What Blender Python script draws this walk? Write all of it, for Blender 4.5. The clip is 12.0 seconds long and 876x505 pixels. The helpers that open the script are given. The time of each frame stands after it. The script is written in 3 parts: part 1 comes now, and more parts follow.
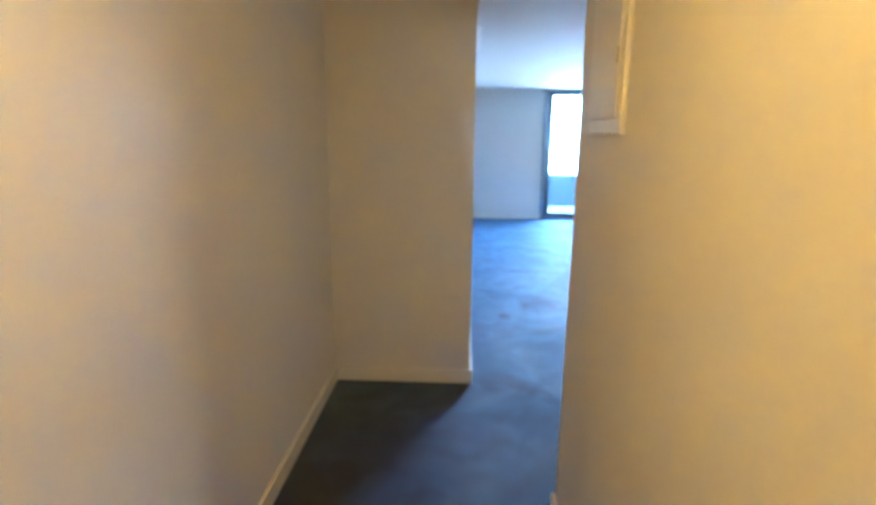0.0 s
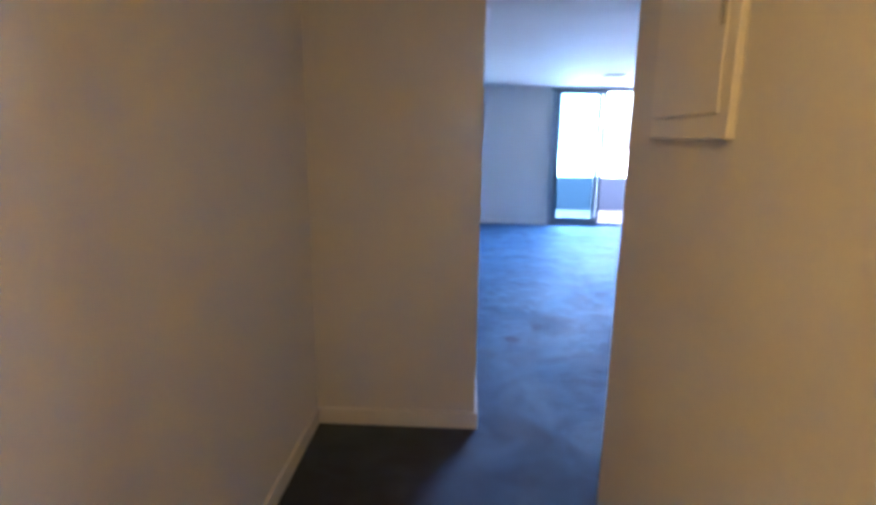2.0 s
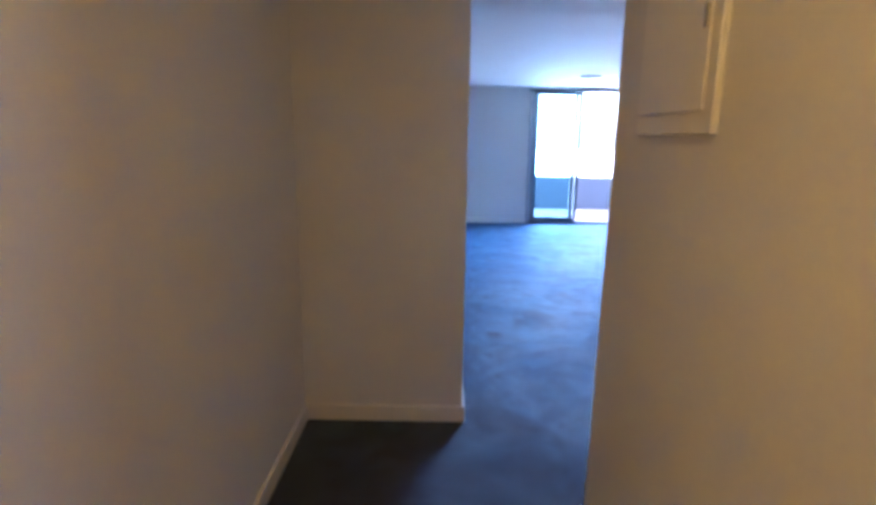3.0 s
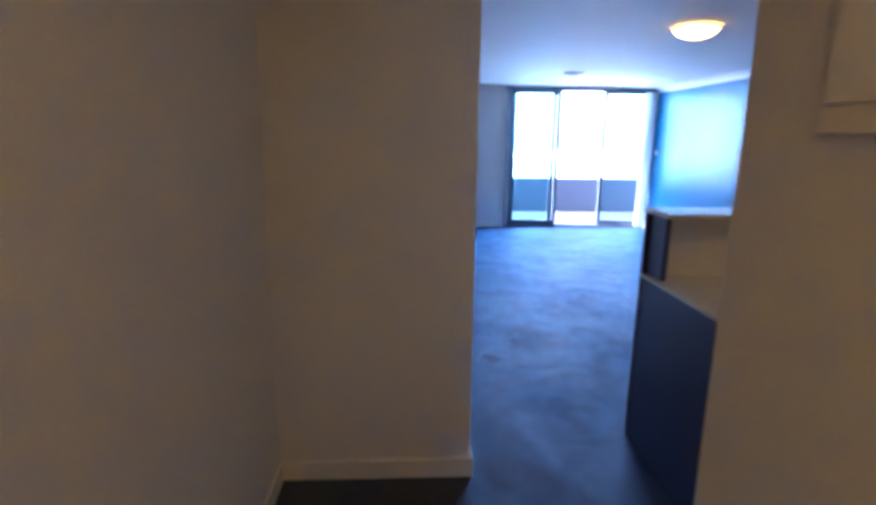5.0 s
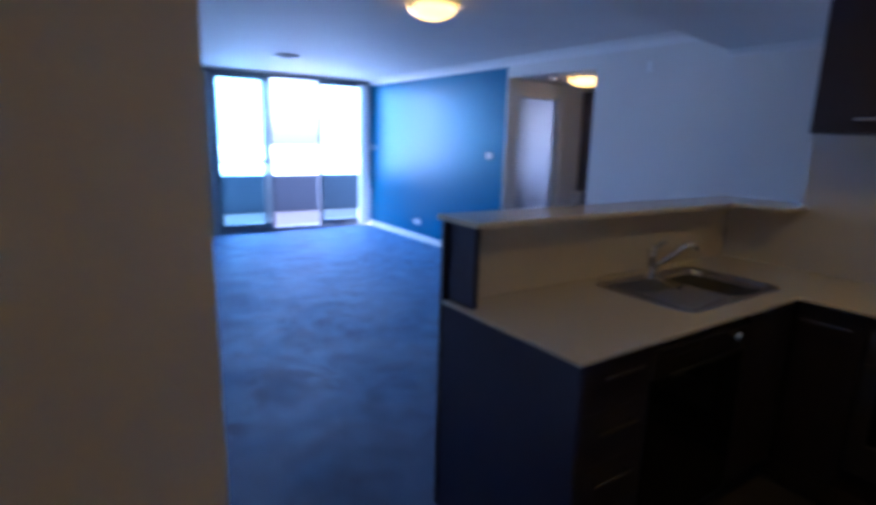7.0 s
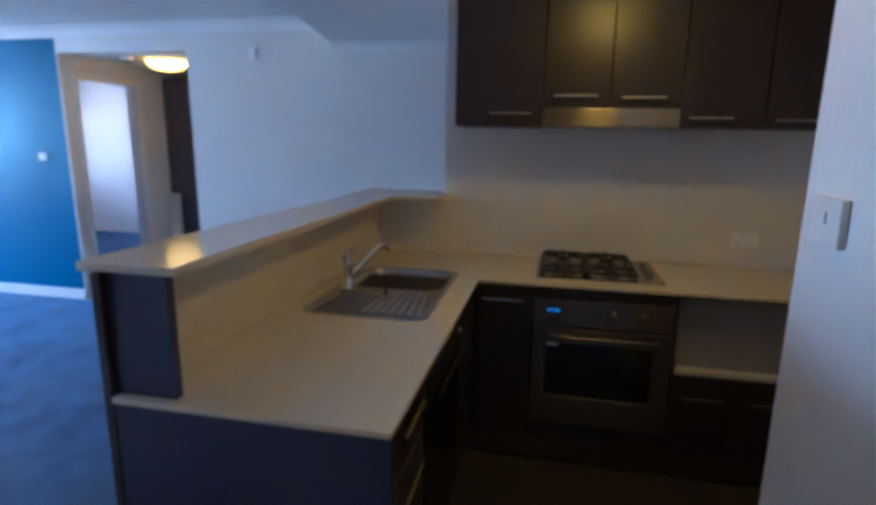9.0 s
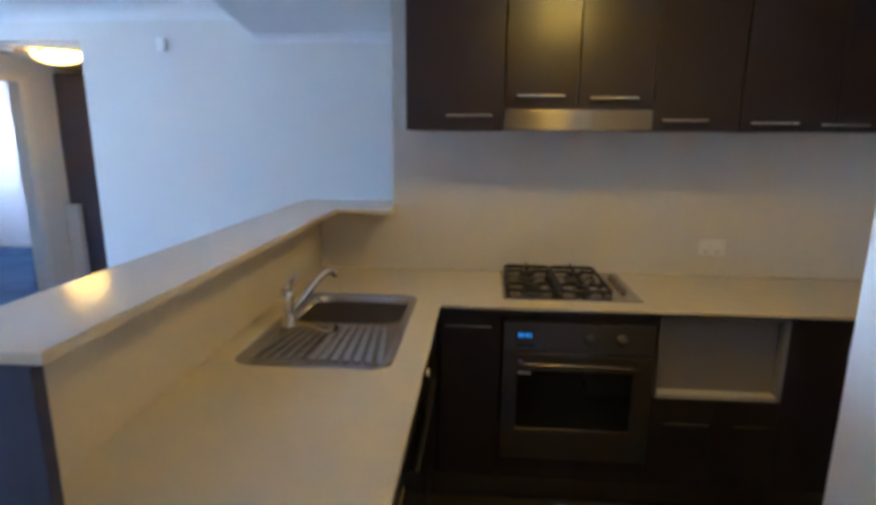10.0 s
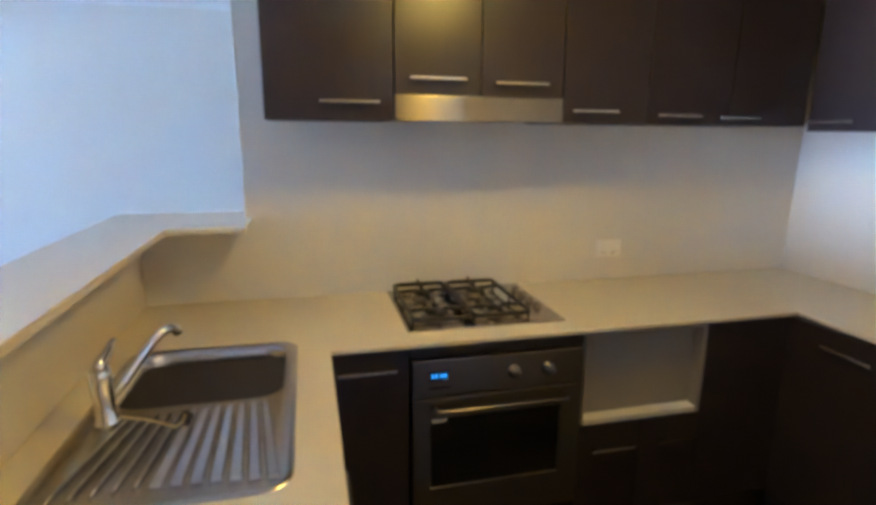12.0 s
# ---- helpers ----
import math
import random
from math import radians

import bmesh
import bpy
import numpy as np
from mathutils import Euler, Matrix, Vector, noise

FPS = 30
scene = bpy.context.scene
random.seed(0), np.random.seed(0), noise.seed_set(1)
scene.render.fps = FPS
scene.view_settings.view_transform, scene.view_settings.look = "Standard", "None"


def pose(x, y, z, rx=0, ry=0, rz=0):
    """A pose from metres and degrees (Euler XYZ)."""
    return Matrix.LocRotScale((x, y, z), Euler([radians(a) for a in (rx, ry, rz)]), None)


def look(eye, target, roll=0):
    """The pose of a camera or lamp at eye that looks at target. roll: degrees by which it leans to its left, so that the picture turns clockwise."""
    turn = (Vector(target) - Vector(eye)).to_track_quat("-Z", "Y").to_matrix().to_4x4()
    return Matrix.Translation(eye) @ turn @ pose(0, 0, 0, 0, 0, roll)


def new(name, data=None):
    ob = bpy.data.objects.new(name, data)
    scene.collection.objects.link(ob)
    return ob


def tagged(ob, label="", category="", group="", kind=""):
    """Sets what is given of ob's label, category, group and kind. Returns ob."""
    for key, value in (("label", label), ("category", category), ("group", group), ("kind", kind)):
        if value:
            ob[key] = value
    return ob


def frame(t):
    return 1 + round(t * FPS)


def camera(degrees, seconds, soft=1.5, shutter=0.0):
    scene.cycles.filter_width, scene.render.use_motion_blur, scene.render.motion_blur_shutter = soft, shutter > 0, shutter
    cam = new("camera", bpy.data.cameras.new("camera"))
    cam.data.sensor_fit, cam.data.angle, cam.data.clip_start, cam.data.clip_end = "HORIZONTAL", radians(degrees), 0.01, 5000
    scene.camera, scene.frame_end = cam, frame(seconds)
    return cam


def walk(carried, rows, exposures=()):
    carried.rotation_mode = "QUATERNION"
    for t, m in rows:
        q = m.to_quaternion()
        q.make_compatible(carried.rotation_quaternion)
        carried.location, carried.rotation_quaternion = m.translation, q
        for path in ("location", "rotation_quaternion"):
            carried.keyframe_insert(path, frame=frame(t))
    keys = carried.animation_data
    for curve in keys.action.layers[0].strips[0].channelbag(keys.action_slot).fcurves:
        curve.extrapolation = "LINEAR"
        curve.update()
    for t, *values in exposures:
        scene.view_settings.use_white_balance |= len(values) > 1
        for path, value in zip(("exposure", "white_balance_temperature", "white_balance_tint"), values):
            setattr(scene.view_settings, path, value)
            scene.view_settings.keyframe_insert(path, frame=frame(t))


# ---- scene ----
cam = camera(78.4, 12.0, soft=4.0, shutter=0.5)

PATH = [
    (0, (0.441, -0.67, 1.565), (0.35, 1.281, 1.137), 0.5),
    (0.5, (0.42, -0.4, 1.589), (0.324, 1.55, 1.155), 0.6),
    (1, (0.457, -0.2, 1.593), (0.361, 1.75, 1.16), 0.6),
    (1.5, (0.403, -0.145, 1.577), (0.306, 1.806, 1.148), 0.6),
    (2, (0.428, -0.134, 1.573), (0.328, 1.816, 1.144), 0.7),
    (2.5, (0.387, -0.142, 1.57), (0.324, 1.811, 1.143), 0.7),
    (3, (0.38, -0.19, 1.563), (0.364, 1.764, 1.136), 0.8),
    (5, (0.212, 0.312, 1.56), (0.325, 2.263, 1.135), 0.8),
    (5.5, (0.112, 0.569, 1.553), (0.34, 2.511, 1.131), 1.0),
    (6, (0.148, 0.836, 1.523), (0.556, 2.748, 1.101), 1.1),
    (6.5, (0.212, 1.039, 1.51), (0.845, 2.888, 1.086), 1.4),
    (7, (0.243, 1.222, 1.513), (1.341, 2.84, 1.095), 1.6),
    (7.5, (0.276, 1.364, 1.501), (1.755, 2.646, 1.088), 1.4),
    (9.5, (0.512, 1.97, 1.524), (2.454, 2.214, 1.111), 0.6),
    (10, (0.688, 2.02, 1.544), (2.638, 2.171, 1.127), 0.4),
    (10.5, (0.809, 2.102, 1.545), (2.763, 2.144, 1.121), 0.5),
    (11, (0.922, 2.23, 1.57), (2.862, 2.037, 1.123), 0.5),
    (11.5, (1.07, 2.23, 1.551), (2.983, 1.846, 1.111), 0.5),
    (12, (1.184, 2.214, 1.543), (3.08, 1.751, 1.105), 0.5),
]
walk(cam, [(t, look(eye, target, roll)) for t, eye, target, roll in PATH],
     exposures=[(0.0, 5.7, 5150, 13), (0.5, 5.55, 5100, 15), (1.5, 5.15, 4990, 23), (3.2, 4.95, 4870, 27), (5.0, 4.55, 4700, 28), (5.5, 4.45, 4640, 29), (6.5, 3.95, 4500, 29),
                (7.0, 3.7, 4500, 29), (7.5, 3.7, 4580, 27), (9.3, 4.9, 4850, 19), (10.0, 5.35, 5050, 16), (12.0, 6.02, 5100, 14)])

# ---- world and daylight ----
world = bpy.data.worlds.new("world")
scene.world = world
world.use_nodes = True
wn = world.node_tree.nodes
sky = wn.new("ShaderNodeTexSky")
sky.sky_type = "NISHITA"
sky.sun_disc = False
sky.sun_elevation = radians(48.8)
sky.dust_density, sky.ozone_density = 2.0, 1.2
sky.sun_rotation = radians(270)
world.node_tree.links.new(sky.outputs[0], wn["Background"].inputs[0])
wn["Background"].inputs[1].default_value = 0.08
sun_data = bpy.data.lights.new("sun", "SUN")
sun_data.energy, sun_data.angle, sun_data.color = 4.6, radians(0.6), (1.0, 0.95, 0.88)
sun = new("sun", sun_data)
sun.matrix_world = look((-9.5, 1.5 + 11, 11), (0, 11, 0))

# the bright hazy sky in the balcony's opening, over the parapet
haze_data = bpy.data.lights.new("balcony_daylight", "AREA")
haze_data.shape, haze_data.size, haze_data.size_y = "RECTANGLE", 5.8, 2.1
haze_data.energy, haze_data.color = 21.0, (0.82, 0.87, 1.0)
haze = new("balcony_daylight", haze_data)
haze.matrix_world = look((3.1, 11.95, 1.82), (3.1, 5.0, 1.82))


# ---- materials ----
def mat(name, base, rough=0.5, metal=0.0, fine=0.0, fine_scale=300.0, blotch=0.0, blotch_scale=3.0, bump=0.0, bump_scale=200.0,
        stretch=(1, 1, 1), spec=0.5, coat=0.0, dark=None, aniso=0.0):
    m = bpy.data.materials.new(name)
    m.use_nodes = True
    n, l = m.node_tree.nodes, m.node_tree.links
    b = n["Principled BSDF"]
    b.inputs["Roughness"].default_value = rough
    b.inputs["Metallic"].default_value = metal
    b.inputs["Specular IOR Level"].default_value = spec
    b.inputs["Coat Weight"].default_value = coat
    b.inputs["Anisotropic"].default_value = aniso
    mp = n.new("ShaderNodeMapping")
    mp.inputs["Scale"].default_value = stretch
    geo = n.new("ShaderNodeNewGeometry")
    l.new(geo.outputs["Position"], mp.inputs["Vector"])
    base4 = (*base, 1)
    low = dark or tuple(c * 0.55 for c in base)
    mix1 = n.new("ShaderNodeMix")
    mix1.data_type = "RGBA"
    mix1.inputs["A"].default_value, mix1.inputs["B"].default_value = base4, (*low, 1)
    big = n.new("ShaderNodeTexNoise")
    big.inputs["Scale"].default_value, big.inputs["Detail"].default_value = blotch_scale, 5
    l.new(geo.outputs["Position"], big.inputs["Vector"])
    ramp = n.new("ShaderNodeMapRange")
    ramp.inputs["From Min"].default_value, ramp.inputs["From Max"].default_value, ramp.inputs["To Max"].default_value = 0.42, 0.72, blotch
    l.new(big.outputs["Fac"], ramp.inputs["Value"])
    l.new(ramp.outputs["Result"], mix1.inputs["Factor"])
    mix2 = n.new("ShaderNodeMix")
    mix2.data_type = "RGBA"
    l.new(mix1.outputs["Result"], mix2.inputs["A"])
    mix2.inputs["B"].default_value = (*low, 1)
    small = n.new("ShaderNodeTexNoise")
    small.inputs["Scale"].default_value, small.inputs["Detail"].default_value = fine_scale, 3
    l.new(mp.outputs["Vector"], small.inputs["Vector"])
    ramp2 = n.new("ShaderNodeMapRange")
    ramp2.inputs["From Min"].default_value, ramp2.inputs["From Max"].default_value, ramp2.inputs["To Max"].default_value = 0.35, 0.7, fine
    l.new(small.outputs["Fac"], ramp2.inputs["Value"])
    l.new(ramp2.outputs["Result"], mix2.inputs["Factor"])
    l.new(mix2.outputs["Result"], b.inputs["Base Color"])
    if bump:
        tex = n.new("ShaderNodeTexNoise")
        tex.inputs["Scale"].default_value, tex.inputs["Detail"].default_value = bump_scale, 4
        l.new(mp.outputs["Vector"], tex.inputs["Vector"])
        bp = n.new("ShaderNodeBump")
        bp.inputs["Strength"].default_value, bp.inputs["Distance"].default_value = bump, 0.004
        l.new(tex.outputs["Fac"], bp.inputs["Height"])
        l.new(bp.outputs["Normal"], b.inputs["Normal"])
    return m


def glow(name, colour, strength, base=(0.9, 0.88, 0.82)):
    m = bpy.data.materials.new(name)
    m.use_nodes = True
    n, l = m.node_tree.nodes, m.node_tree.links
    b = n["Principled BSDF"]
    b.inputs["Base Color"].default_value = (*base, 1)
    b.inputs["Roughness"].default_value = 0.35
    b.inputs["Emission Color"].default_value = (*colour, 1)
    b.inputs["Emission Strength"].default_value = strength
    return m


def clear_glass(name):
    m = bpy.data.materials.new(name)
    m.use_nodes = True
    b = m.node_tree.nodes["Principled BSDF"]
    b.inputs["Base Color"].default_value = (0.68, 0.92, 0.97, 1)
    b.inputs["Transmission Weight"].default_value = 1.0
    b.inputs["Roughness"].default_value = 0.0
    b.inputs["IOR"].default_value = 1.02
    return m


PAINT = mat("wall_paint", (0.74, 0.715, 0.665), 0.55, fine=0.05, fine_scale=90, blotch=0.012, blotch_scale=1.7, bump=0.12, bump_scale=260)
BLUE = mat("blue_wall_paint", (0.010, 0.125, 0.265), 0.30, fine=0.06, fine_scale=80, blotch=0.10, blotch_scale=1.5, bump=0.12, bump_scale=240, spec=0.45)
BLUE.node_tree.nodes["Principled BSDF"].inputs["Specular Tint"].default_value = (0.45, 0.85, 1.0, 1)
CEIL = mat("ceiling_paint", (0.80, 0.79, 0.77), 0.75, fine=0.05, fine_scale=60, blotch=0.05, bump=0.12, bump_scale=180)
TRIM = mat("gloss_trim_paint", (0.80, 0.77, 0.70), 0.35, blotch=0.10, blotch_scale=6, fine=0.05, fine_scale=120)
CARPET = mat("blue_grey_carpet", (0.042, 0.0235, 0.036), 0.55, fine=0.5, fine_scale=420, blotch=0.7, blotch_scale=1.9, bump=0.55, bump_scale=520, spec=0.42,
             dark=(0.022, 0.0115, 0.018))
# brushed pile: patches lie one way or the other and shine differently
cn, cl = CARPET.node_tree.nodes, CARPET.node_tree.links
pile_b = cn["Principled BSDF"]
pile_b.inputs["Sheen Weight"].default_value = 0.7
pile_b.inputs["Sheen Roughness"].default_value = 0.4
pile_b.inputs["Sheen Tint"].default_value = (0.26, 0.58, 1.0, 1)
pile_b.inputs["Specular Tint"].default_value = (0.28, 0.72, 1.0, 1)
pile = cn.new("ShaderNodeTexNoise")
pile.inputs["Scale"].default_value, pile.inputs["Detail"].default_value, pile.inputs["Distortion"].default_value = 1.5, 4, 1.6
place = cn.new("ShaderNodeNewGeometry")
cl.new(place.outputs["Position"], pile.inputs["Vector"])
lie = cn.new("ShaderNodeMapRange")
lie.inputs["From Min"].default_value, lie.inputs["From Max"].default_value = 0.40, 0.62
lie.inputs["To Min"].default_value, lie.inputs["To Max"].default_value = 0.50, 0.68
cl.new(pile.outputs["Fac"], lie.inputs["Value"])
cl.new(lie.outputs["Result"], pile_b.inputs["Roughness"])
marks = cn.new("ShaderNodeTexNoise")
marks.inputs["Scale"].default_value, marks.inputs["Detail"].default_value, marks.inputs["Distortion"].default_value = 5.5, 5, 0.8
cl.new(place.outputs["Position"], marks.inputs["Vector"])
tread = cn.new("ShaderNodeMapRange")
tread.inputs["From Min"].default_value, tread.inputs["From Max"].default_value = 0.36, 0.64
tread.inputs["To Min"].default_value, tread.inputs["To Max"].default_value = 0.58, 0.88
cl.new(marks.outputs["Fac"], tread.inputs["Value"])
# old stains, each with an uneven edge
last = tread.outputs["Result"]
for sx, sy, sr, depth in ((0.82, 3.90, 0.07, 0.45), (1.22, 4.22, 0.22, 0.30), (0.74, 2.56, 0.16, 0.30), (1.55, 4.95, 0.2, 0.2)):
    away = cn.new("ShaderNodeVectorMath")
    away.operation = "DISTANCE"
    away.inputs[1].default_value = (sx, sy, 0)
    cl.new(place.outputs["Position"], away.inputs[0])
    wob = cn.new("ShaderNodeMath")
    wob.operation = "MULTIPLY_ADD"
    wob.inputs[1].default_value, wob.inputs[2].default_value = sr * 1.6, -sr * 0.8
    cl.new(marks.outputs["Fac"], wob.inputs[0])
    edge = cn.new("ShaderNodeMath")
    cl.new(away.outputs["Value"], edge.inputs[0])
    cl.new(wob.outputs[0], edge.inputs[1])
    spot = cn.new("ShaderNodeMapRange")
    spot.inputs["From Min"].default_value, spot.inputs["From Max"].default_value = sr * 0.8, sr * 1.15
    spot.inputs["To Min"].default_value, spot.inputs["To Max"].default_value = 1.0 - depth, 1.0
    cl.new(edge.outputs[0], spot.inputs["Value"])
    both_m = cn.new("ShaderNodeMath")
    both_m.operation = "MULTIPLY"
    cl.new(last, both_m.inputs[0])
    cl.new(spot.outputs["Result"], both_m.inputs[1])
    last = both_m.outputs[0]
cl.new(last, pile_b.inputs["Sheen Weight"])
gloss = cn.new("ShaderNodeMath")
gloss.operation = "MULTIPLY"
gloss.inputs[1].default_value = 0.34
cl.new(last, gloss.inputs[0])
cl.new(gloss.outputs[0], pile_b.inputs["Specular IOR Level"])
VINYL = mat("dark_kitchen_vinyl", (0.060, 0.050, 0.048), 0.40, fine=0.4, fine_scale=40, blotch=0.4, blotch_scale=5, bump=0.1)
DARK = mat("dark_wood_laminate", (0.031, 0.0228, 0.0275), 0.33, fine=0.4, fine_scale=9, blotch=0.15, blotch_scale=2.5, stretch=(14, 14, 0.9), bump=0.06, bump_scale=20)
EDGE = mat("dark_edging", (0.022, 0.018, 0.018), 0.45, fine=0.3, fine_scale=60)
PANEL = mat("slate_laminate", (0.038, 0.045, 0.095), 0.42, fine=0.35, fine_scale=11, blotch=0.12, blotch_scale=3, stretch=(10, 10, 1), bump=0.05, bump_scale=30)
BENCH = mat("cream_laminate", (0.73, 0.66, 0.51), 0.09, fine=0.16, fine_scale=380, blotch=0.05, blotch_scale=4, bump=0.03, bump_scale=300, spec=0.38)
STEEL = mat("brushed_steel", (0.23, 0.205, 0.19), 0.33, 1.0, fine=0.25, fine_scale=18, stretch=(3, 3, 90), bump=0.04, bump_scale=40)
HOODM = mat("polished_hood_steel", (0.36, 0.32, 0.25), 0.23, 1.0, aniso=0.95, fine=0.3, fine_scale=16, stretch=(3, 3, 90), bump=0.05, bump_scale=30)
# brushed along its length, so that lamps smear upright
hn = HOODM.node_tree.nodes
lay = hn.new("ShaderNodeTangent")
lay.direction_type, lay.axis = "RADIAL", "Z"
HOODM.node_tree.links.new(lay.outputs[0], hn["Principled BSDF"].inputs["Tangent"])
hn["Principled BSDF"].inputs["Anisotropic Rotation"].default_value = 0.25
SINKM = mat("satin_sink_steel", (0.62, 0.60, 0.60), 0.27, 1.0, fine=0.2, fine_scale=60, blotch=0.2, blotch_scale=8, bump=0.03, bump_scale=90)
HOBM = mat("bright_hob_steel", (0.52, 0.48, 0.46), 0.24, 1.0, fine=0.2, fine_scale=40, blotch=0.25, blotch_scale=9, bump=0.03, bump_scale=80)
CHROME = mat("chrome", (0.80, 0.80, 0.80), 0.09, 1.0, blotch=0.1, blotch_scale=20)
SATIN = mat("satin_handle_metal", (0.62, 0.60, 0.57), 0.26, 1.0, fine=0.1, fine_scale=90)
BRASS = mat("worn_brass", (0.88, 0.70, 0.34), 0.3, 1.0, blotch=0.2, blotch_scale=60)
BLACKGLASS = mat("black_oven_glass", (0.006, 0.006, 0.007), 0.07, blotch=0.2)
IRON = mat("black_cast_iron", (0.018, 0.017, 0.017), 0.55, fine=0.4, fine_scale=200, bump=0.3, bump_scale=300)
PLASTIC = mat("white_plastic", (0.88, 0.87, 0.84), 0.38, blotch=0.08, blotch_scale=30)
BLACKP = mat("black_plastic", (0.015, 0.015, 0.016), 0.4, blotch=0.2, blotch_scale=20)
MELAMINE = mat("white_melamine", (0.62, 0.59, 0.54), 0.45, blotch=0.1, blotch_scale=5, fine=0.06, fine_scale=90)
# darker copy of the white melamine: shade inside the microwave niche, put into the colour
NICHE = mat("shaded_melamine", (0.30, 0.28, 0.26), 0.5, blotch=0.15, blotch_scale=5, fine=0.08, fine_scale=90)
SLATE = mat("slate_purple_laminate", (0.085, 0.075, 0.095), 0.4, blotch=0.15, blotch_scale=3, fine=0.25, fine_scale=11, stretch=(10, 10, 1))
ALU = mat("grey_aluminium_frame", (0.12, 0.135, 0.16), 0.5, 0.2, fine=0.15, fine_scale=100)
FABRIC = mat("white_blind_fabric", (0.74, 0.75, 0.76), 0.85, fine=0.15, fine_scale=260, bump=0.15, bump_scale=300)
nodes, links = FABRIC.node_tree.nodes, FABRIC.node_tree.links
thin = nodes.new("ShaderNodeBsdfTranslucent")
thin.inputs["Color"].default_value = (0.75, 0.76, 0.78, 1)
both = nodes.new("ShaderNodeMixShader")
both.inputs[0].default_value = 0.6
links.new(nodes["Principled BSDF"].outputs[0], both.inputs[1])
links.new(thin.outputs[0], both.inputs[2])
links.new(both.outputs[0], nodes["Material Output"].inputs["Surface"])
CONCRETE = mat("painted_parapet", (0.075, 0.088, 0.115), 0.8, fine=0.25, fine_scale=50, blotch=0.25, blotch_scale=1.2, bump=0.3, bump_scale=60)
TILE = mat("pale_balcony_tile", (0.04, 0.038, 0.042), 0.8, spec=0.1, fine=0.2, fine_scale=60, blotch=0.25, blotch_scale=2)
GROUND = mat("distant_ground", (0.50, 0.48, 0.45), 0.9, blotch=0.6, blotch_scale=0.02, fine=0.3, fine_scale=0.2)
DOORW = mat("white_door_enamel", (0.70, 0.66, 0.58), 0.4, blotch=0.06, blotch_scale=4)
GLASS = clear_glass("window_glass")
LAMP_GLOW = glow("lit_frosted_glass", (1.0, 0.54, 0.075), 0.28)
HALL_GLOW = glow("lit_hall_glass", (1.0, 0.55, 0.10), 1.85)
CORRIDOR_GLOW = glow("lit_corridor_glass", (1.0, 0.54, 0.075), 0.32)
KITCHEN_GLOW = glow("lit_kitchen_glass", (1.0, 0.58, 0.075), 1.5)
DISPLAY = glow("blue_clock_display", (0.1, 0.45, 1.0), 0.018, (0.02, 0.08, 0.2))


# ---- mesh helpers ----
def link(name, bm, material, parent=None, label=""):
    me = bpy.data.meshes.new(name)
    bm.normal_update()
    bm.to_mesh(me)
    bm.free()
    me.materials.append(material)
    ob = new(name, me)
    if parent is not None:
        ob.parent = parent
    if label:
        ob["label"] = label
    return ob


def part(name, bm, material, parent, label=""):
    return link(name, bm, material, parent, label)


def thing(name, label, category, group=""):
    ob = new(name)
    ob.empty_display_size = 0.1
    return tagged(ob, label, category, group)


def box(x0, x1, y0, y1, z0, z1, bevel=0.0, seg=2, bm=None):
    own = bmesh.new()
    vs = bmesh.ops.create_cube(own, size=1)["verts"]
    for v in vs:
        v.co = Vector(((x0 + x1) / 2 + v.co.x * (x1 - x0), (y0 + y1) / 2 + v.co.y * (y1 - y0), (z0 + z1) / 2 + v.co.z * (z1 - z0)))
    if bevel:
        bmesh.ops.bevel(own, geom=own.edges[:], offset=bevel, segments=seg, profile=0.5, affect="EDGES")
    if bm is None:
        return own
    me = bpy.data.meshes.new("joined")
    own.to_mesh(me)
    own.free()
    bm.from_mesh(me)
    bpy.data.meshes.remove(me)
    return bm


def lathe(profile, segments=32, axis=Matrix.Identity(4)):
    """A turned solid from (radius, height) pairs round z, then moved by axis."""
    bm = bmesh.new()
    rings = []
    for r, z in profile:
        if r < 1e-5:
            rings.append([bm.verts.new((0, 0, z))])
        else:
            rings.append([bm.verts.new((r * math.cos(2 * math.pi * k / segments), r * math.sin(2 * math.pi * k / segments), z)) for k in range(segments)])
    for a, b in zip(rings, rings[1:]):
        for k in range(segments):
            k2 = (k + 1) % segments
            if len(a) == 1:
                bm.faces.new((a[0], b[k], b[k2]))
            elif len(b) == 1:
                bm.faces.new((a[k], a[k2], b[0]))
            else:
                bm.faces.new((a[k], a[k2], b[k2], b[k]))
    for f in bm.faces:
        f.smooth = True
    bmesh.ops.recalc_face_normals(bm, faces=bm.faces[:])
    bm.transform(axis)
    return bm


